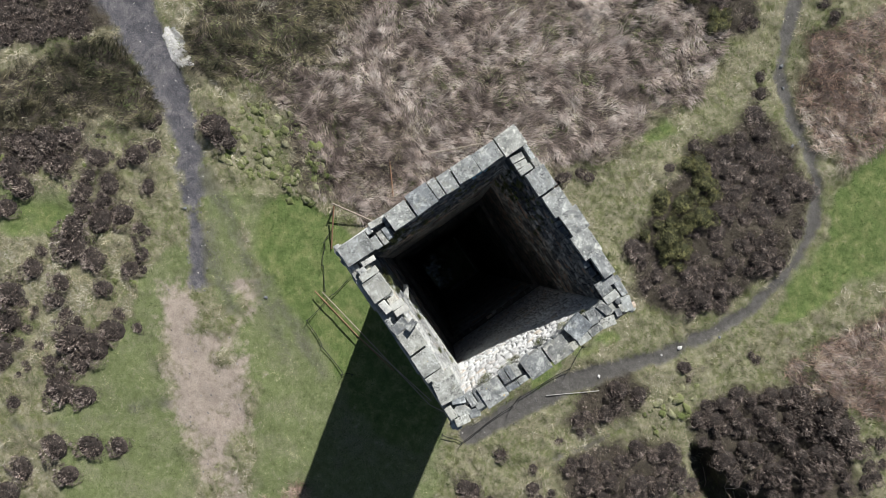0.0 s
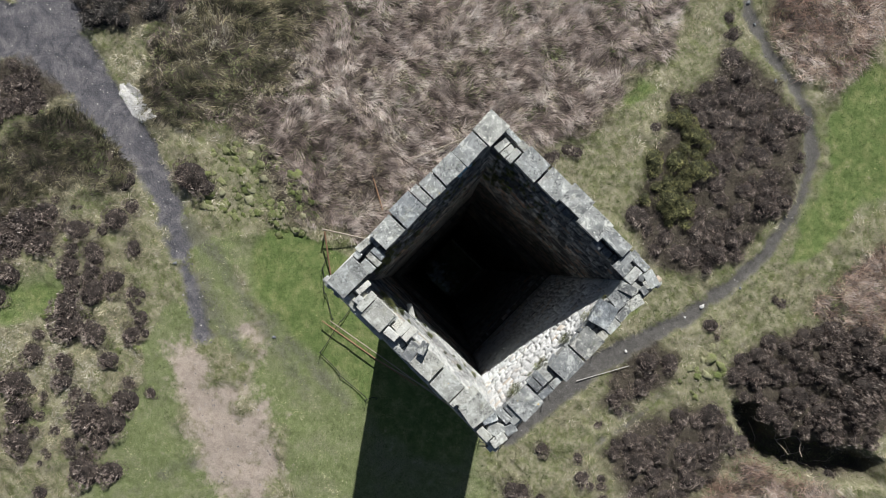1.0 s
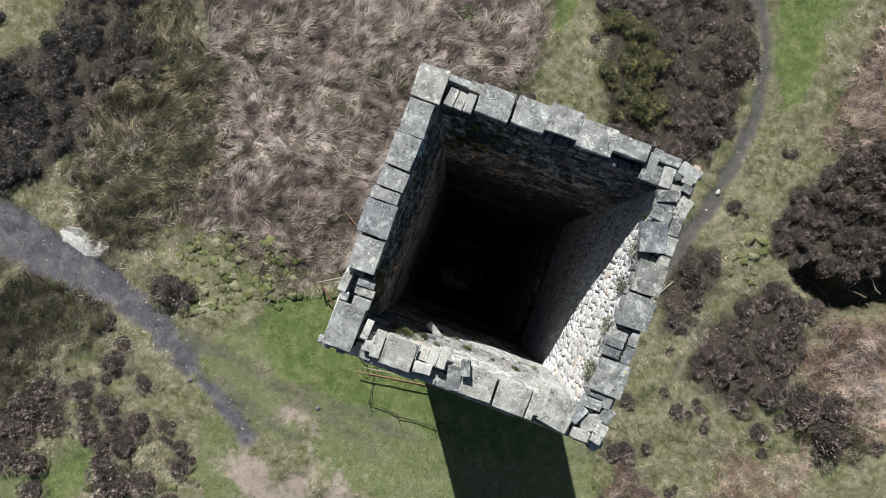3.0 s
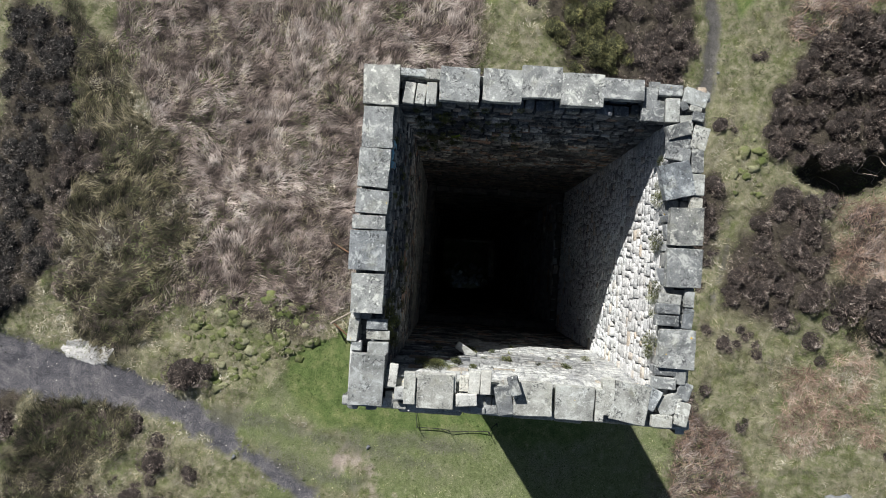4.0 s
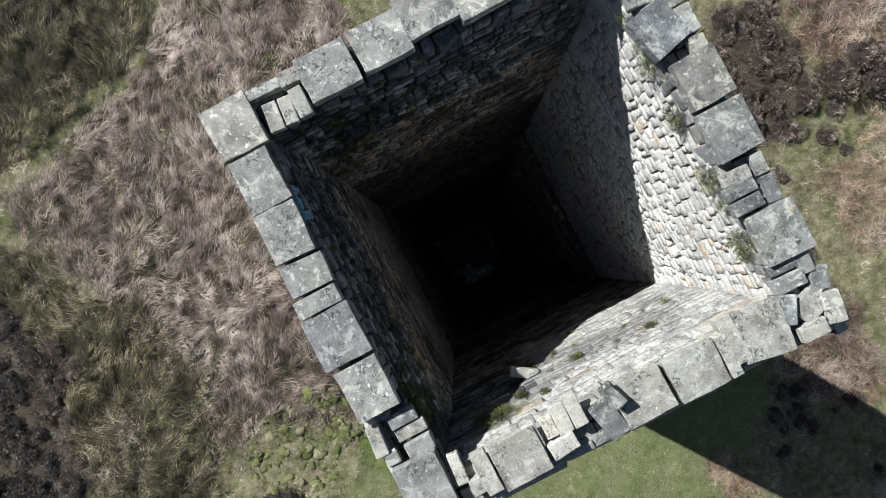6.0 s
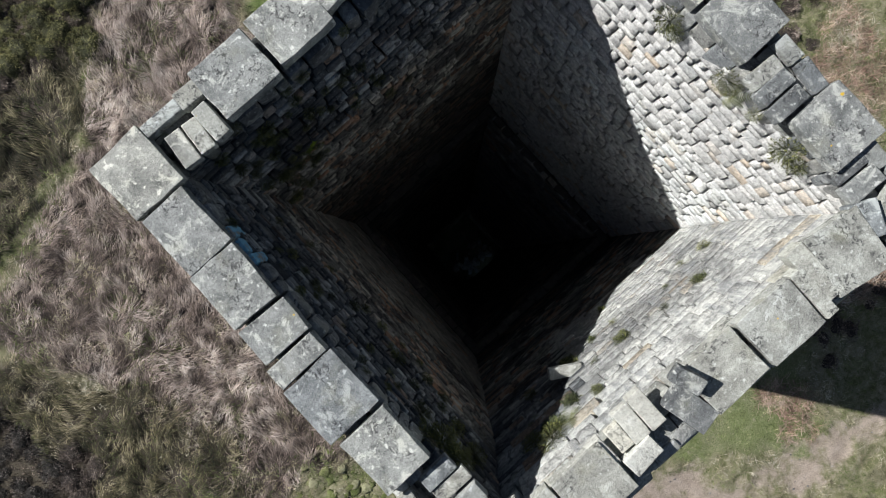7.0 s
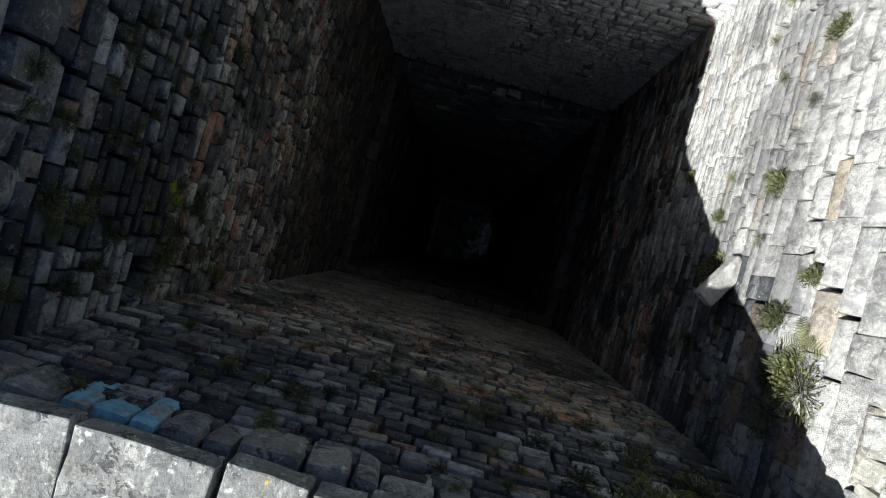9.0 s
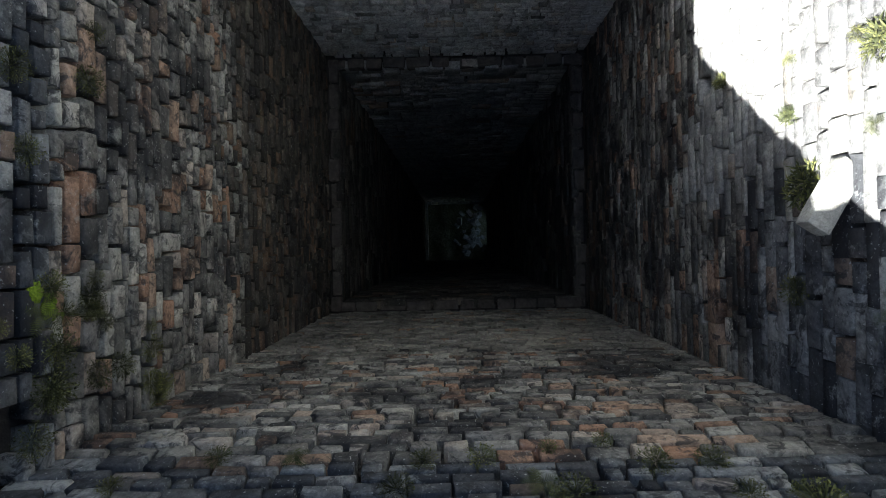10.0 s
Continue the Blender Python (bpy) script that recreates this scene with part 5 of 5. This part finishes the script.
def wire_fence(corners, label, height=0.6):
    """A low fence of black wire between thin posts."""
    fence = tagged(new("wire_fence"), label, "fence")
    for (ax, ay), (bx, by) in zip(corners, corners[1:]):
        for lift in (0.36,):
            run = []
            for k in range(9):
                t = k / 8
                x, y = ax + t * (bx - ax), ay + t * (by - ay)
                run.append((x + 0.04 * math.sin(5 * t + ax), y + 0.04 * math.cos(4 * t + ay), place_on(x, y) + height * lift - 0.08 * math.sin(math.pi * t)))
            part("wire", tube(run, 0.022, 5), black_net, fence)
    for x, y in corners:
        g0 = place_on(x, y)
        part("post", tube([(x, y, g0 - 0.05), (x, y, g0 + height)], 0.022), black_net, fence)


wire_fence([(-5.9, -5.0), (-5.35, -6.04), (-4.25, -6.92), (-2.84, -7.67)], "slack black wire fence on thin posts round the chimney")
wire_fence([(-2.75, -5.2), (-2.4, -7.4), (-1.98, -9.61), (-0.2, -9.75), (1.98, -9.67), (2.4, -9.2)], "slack black wire fence on thin posts round the chimney")
wire_fence([(9.0, 3.6), (9.7, 2.07), (9.4, -1.3), (9.6, -2.14), (9.7, -6.01), (8.6, -6.67)], "slack black wire fence beside the trodden path")


def pole(name, points, radius, material, label, category="pole"):
    tagged(part(name, tube(points, radius), material, None), label, category, "poles lying round the chimney")


def on_ground(x, y, lift=0.06):
    return (x, y, place_on(x, y) + lift)


pole("timber_pole", [on_ground(-3.2, -8.15, 0.45), on_ground(0.74, -7.5, 0.5), on_ground(3.6, -6.9, 0.4)], 0.034, rusty, "long rust-brown fence rail on the grass by the chimney")
pole("timber_pole", [on_ground(-2.9, -7.85, 0.3), on_ground(0.9, -7.2, 0.35), on_ground(6.6, -6.3, 0.3)], 0.03, timber, "long weathered timber rail on the grass by the chimney")
pole("timber_pole", [on_ground(0.9, -7.5, 0.3), on_ground(3.6, -6.75, 0.3), on_ground(6.5, -6.1, 0.2)], 0.028, timber, "long weathered timber rail on the grass by the chimney")
pole("timber_pole", [on_ground(-7.0, -4.2, 0.9), on_ground(-4.6, -2.7, 0.2)], 0.045, timber, "pale weathered pole propped in the grass")
pole("rusty_tube", [on_ground(-6.8, -4.2, 0.9), on_ground(-4.8, -5.9, 0.1)], 0.05, rusty, "rusty metal tube propped against a post")
pole("timber_pole", [on_ground(10.3, 0.0, 0.08), on_ground(11.9, 2.9, 0.12)], 0.022, silvered, "pale weathered pole lying beside the path")
pole("rusty_tube", [on_ground(-7.3, 0.2, 0.1), on_ground(-5.3, -0.9, 0.1)], 0.04, rusty, "rusty metal tube in the dead grass")
pole("timber_pole", [on_ground(-6.3, 2.3, 0.4), on_ground(-4.9, 5.6, 0.4)], 0.04, timber, "pale weathered pole lying in dead grass")
pole("timber_pole", [on_ground(6.7, -6.3, 0.15), on_ground(7.9, -5.6, 0.1)], 0.035, timber, "short weathered pole lying in the shade")
tagged(part("fence_post", tube([on_ground(-6.95, -4.2, -0.05), on_ground(-6.95, -4.2, 1.0)], 0.06), timber, None), "leaning weathered timber fence post", "post")


def rock(x, y, size, flat, material, label, seed, category="rock", group=""):
    bm = bmesh.new()
    bmesh.ops.create_icosphere(bm, subdivisions=3, radius=1.0)
    off = Vector((seed * 3.1, seed * 1.7, 0))
    for v in bm.verts:
        p = v.co.copy()
        v.co *= 1 + 0.45 * noise.noise(p * 1.1 + off) + 0.12 * noise.noise(p * 4 + off)
        v.co.x += 0.25 * abs(noise.noise(p * 0.9 - off))
    ob = part("rock", bm, material, None)
    ob.matrix_world = pose(x, y, place_on(x, y) + size * flat * 0.35, 0, 0, seed * 47) @ Matrix.Diagonal((size, size * 0.75, size * flat, 1))
    tagged(ob, label, category, group)


rock(21.2, -12.7, 0.95, 0.6, rock_mat, "large angular grey boulder on the grass", 1)
for k, (x, y, q) in enumerate(((12.6, 8.6, 0.15), (11.2, 3.4, 0.11), (12.3, 7.4, 0.07), (-4.6, -11.0, 0.12), (6.1, 21.5, 0.12), (-20.5, -9.6, 0.16), (13.4, 11.0, 0.1), (-12.0, -12.0, 0.13), (1.6, 23.9, 0.14), (2.8, 23.2, 0.1))):
    rock(x, y, q, 0.6, chalk_mat if k < 3 else rock_mat, "small pale stone beside the trodden path", k + 2, "stone", "stones beside the path")


def build_branches():
    """Bare dead stems that hang over the edge of the hollow."""
    g = np.random.default_rng(53)
    for k in range(16):
        x, y = 20.0 + 5.0 * g.random(), 5.2 + 2.4 * g.random()
        a, step, run = g.uniform(0, 6.28), g.uniform(0.16, 0.3), []
        z0 = place_on(x, y) + 0.1
        for m in range(6):
            run.append((x, y, z0 + 0.10 * m * g.random()))
            a += g.normal(0, 0.45)
            x, y = x + step * math.cos(a), y + step * math.sin(a)
        ob = part("dead_branch", tube(run, g.uniform(0.014, 0.024), 5), bleached_wood, None)
        tagged(ob, "bare bleached dead branch lying over the hollow", "branch", "dead branches by the hollow")


bleached_wood = plain_material("bleached_branch", (0.17, 0.135, 0.11), (0.36, 0.30, 0.25), 12, 0.9)
build_branches()

SPILL = [(-22.1, -6.8), (-21.8, -6.3), (-21.1, -6.1), (-19.9, -6.5), (-19.1, -6.6), (-19.5, -7.5), (-20.3, -7.5), (-21.1, -7.3), (-21.8, -7.2)]


def build_spill():
    """Pale stones tipped over the verge of the track."""
    g = np.random.default_rng(41)
    x, y = g.uniform(-22.3, -18.9, 9000), g.uniform(-7.8, -5.9, 9000)
    patch = inside(x, y, SPILL) + 0.12 * smooth_noise(x, y, 0.35, 91) > 0.12 * np.abs(g.normal(0, 1, 9000)) - 0.02
    x, y = x[patch], y[patch]
    n = len(x)
    v, f = [], []
    base = np.array([(-1, -1, 0), (1, -1, 0), (1, 1, 0), (-1, 1, 0), (-0.6, -0.5, 1), (0.5, -0.6, 1), (0.6, 0.6, 1), (-0.5, 0.5, 1)])
    quads = np.array([(0, 1, 5, 4), (1, 2, 6, 5), (2, 3, 7, 6), (3, 0, 4, 7), (4, 5, 6, 7)])
    z = relief(x, y, plan(x, y))
    for k in range(n):
        r, a = g.uniform(0.02, 0.06), g.random() * 6.28
        c, q = math.cos(a), math.sin(a)
        v.append(base @ np.array([(c, q, 0), (-q, c, 0), (0, 0, 0.8)]) * r + (x[k], y[k], z[k] - 0.01))
        f.append(quads + 8 * k)
    ob = new("limestone_spill", mesh_from("limestone_spill", np.concatenate(v), np.concatenate(f), chalk_mat))
    tagged(ob, "spill of white limestone chips beside the dirt track", "stones", kind="stuff")


build_spill()


def build_moss():
    """Cushions of moss between the tussocks, and a few on the turf."""
    g = np.random.default_rng(43)
    x, y = scatter(15000)
    z = plan(x, y)
    keep = clear_of_tower(x, y) & off_ways(z, -0.3) & ((z["moss"] > 0) | ((z["mottle"] > 0) & (g.random(len(x)) < 0.02)))
    x, y = x[keep], y[keep]
    ground = relief(x, y, plan(x, y))
    bm = bmesh.new()
    bmesh.ops.create_icosphere(bm, subdivisions=2, radius=1.0)
    base = np.array([v.co[:] for v in bm.verts])
    tri = np.array([[v.index for v in f.verts] for f in bm.faces])
    bm.free()
    v, f, t = [], [], []
    for k in range(len(x)):
        r = g.uniform(0.10, 0.34)
        lump = 1 + 0.5 * smooth_noise(base[:, 0] * 2 + k, base[:, 1] * 2, 0.6, 7)
        v.append(base * lump[:, None] * (r, r * g.uniform(0.6, 1.1), r * 0.26) + (x[k], y[k], ground[k] - 0.01))
        f.append(tri + len(base) * k)
        t.append(np.full(len(base), g.random()))
    ob = new("moss_hummocks", mesh_from("moss_hummocks", np.concatenate(v), np.concatenate(f), hummock_mat, np.concatenate(t)))
    tagged(ob, "yellow-green moss hummocks among dead grass tussocks", "moss", kind="stuff")


def ground_cover_material():
    n = Nodes("moss_hummock", 0.95)
    fine, mid = n.noise(24, 6, 0.75), n.noise(4, 5, 0.7)
    colour = n.ramp(n.attribute("tint").outputs["Fac"], [(0.0, (0.08, 0.105, 0.03)), (0.4, (0.14, 0.165, 0.055)), (0.75, (0.20, 0.21, 0.10)), (1.0, (0.28, 0.275, 0.18))])
    colour = n.mix(n.math("MULTIPLY", n.step(mid, 0.45, 0.65), 0.6), colour, (0.18, 0.17, 0.11))
    colour = n.mix(0.8, colour, n.ramp(fine, [(0.3, (0.4, 0.4, 0.4)), (0.7, (1.35, 1.35, 1.3))]), "MULTIPLY")
    return n.done(colour, fine, 1.0, 0.05)


hummock_mat = ground_cover_material()
build_moss()


def build_gravel():
    """Loose stones on the track and the worn soil."""
    g = np.random.default_rng(47)
    x, y = scatter(90000)
    z = plan(x, y)
    keep = ((z["track"] > -0.25) & (g.random(len(x)) < 0.6)) | ((z["soil"] > 0.1) & (g.random(len(x)) < 0.25)) | ((z["path"] > -0.1) & (g.random(len(x)) < 0.25))
    x, y = x[keep], y[keep]
    ground = relief(x, y, plan(x, y))
    n = len(x)
    base = np.array([(-1, -1, 0), (1, -0.8, 0), (0.9, 1, 0), (-1, 0.9, 0), (-0.5, -0.5, 0.8), (0.5, -0.5, 0.7), (0.5, 0.5, 0.8), (-0.5, 0.5, 0.7)])
    quads = np.array([(0, 1, 5, 4), (1, 2, 6, 5), (2, 3, 7, 6), (3, 0, 4, 7), (4, 5, 6, 7)])
    r, a = 0.012 + 0.05 * g.random(n) ** 4, g.random(n) * 6.28
    c, q = np.cos(a), np.sin(a)
    v = np.stack([(base[None, :, 0] * c[:, None] - base[None, :, 1] * q[:, None]) * r[:, None] + x[:, None], (base[None, :, 0] * q[:, None] + base[None, :, 1] * c[:, None]) * r[:, None] * 0.8 + y[:, None], base[None, :, 2] * r[:, None] + ground[:, None] - 0.004], -1)
    f = (8 * np.arange(n)[:, None, None] + quads[None]).reshape(-1, 4)
    ob = new("track_gravel", mesh_from("track_gravel", v.reshape(-1, 3), f, gravel_mat, np.repeat(g.random(n), 8)))
    tagged(ob, "loose grey gravel strewn over the dirt track", "gravel", kind="stuff")


gravel_mat = plant_material("gravel", [(0.0, (0.08, 0.078, 0.082)), (0.6, (0.17, 0.163, 0.163)), (1.0, (0.32, 0.305, 0.295))])
build_gravel()
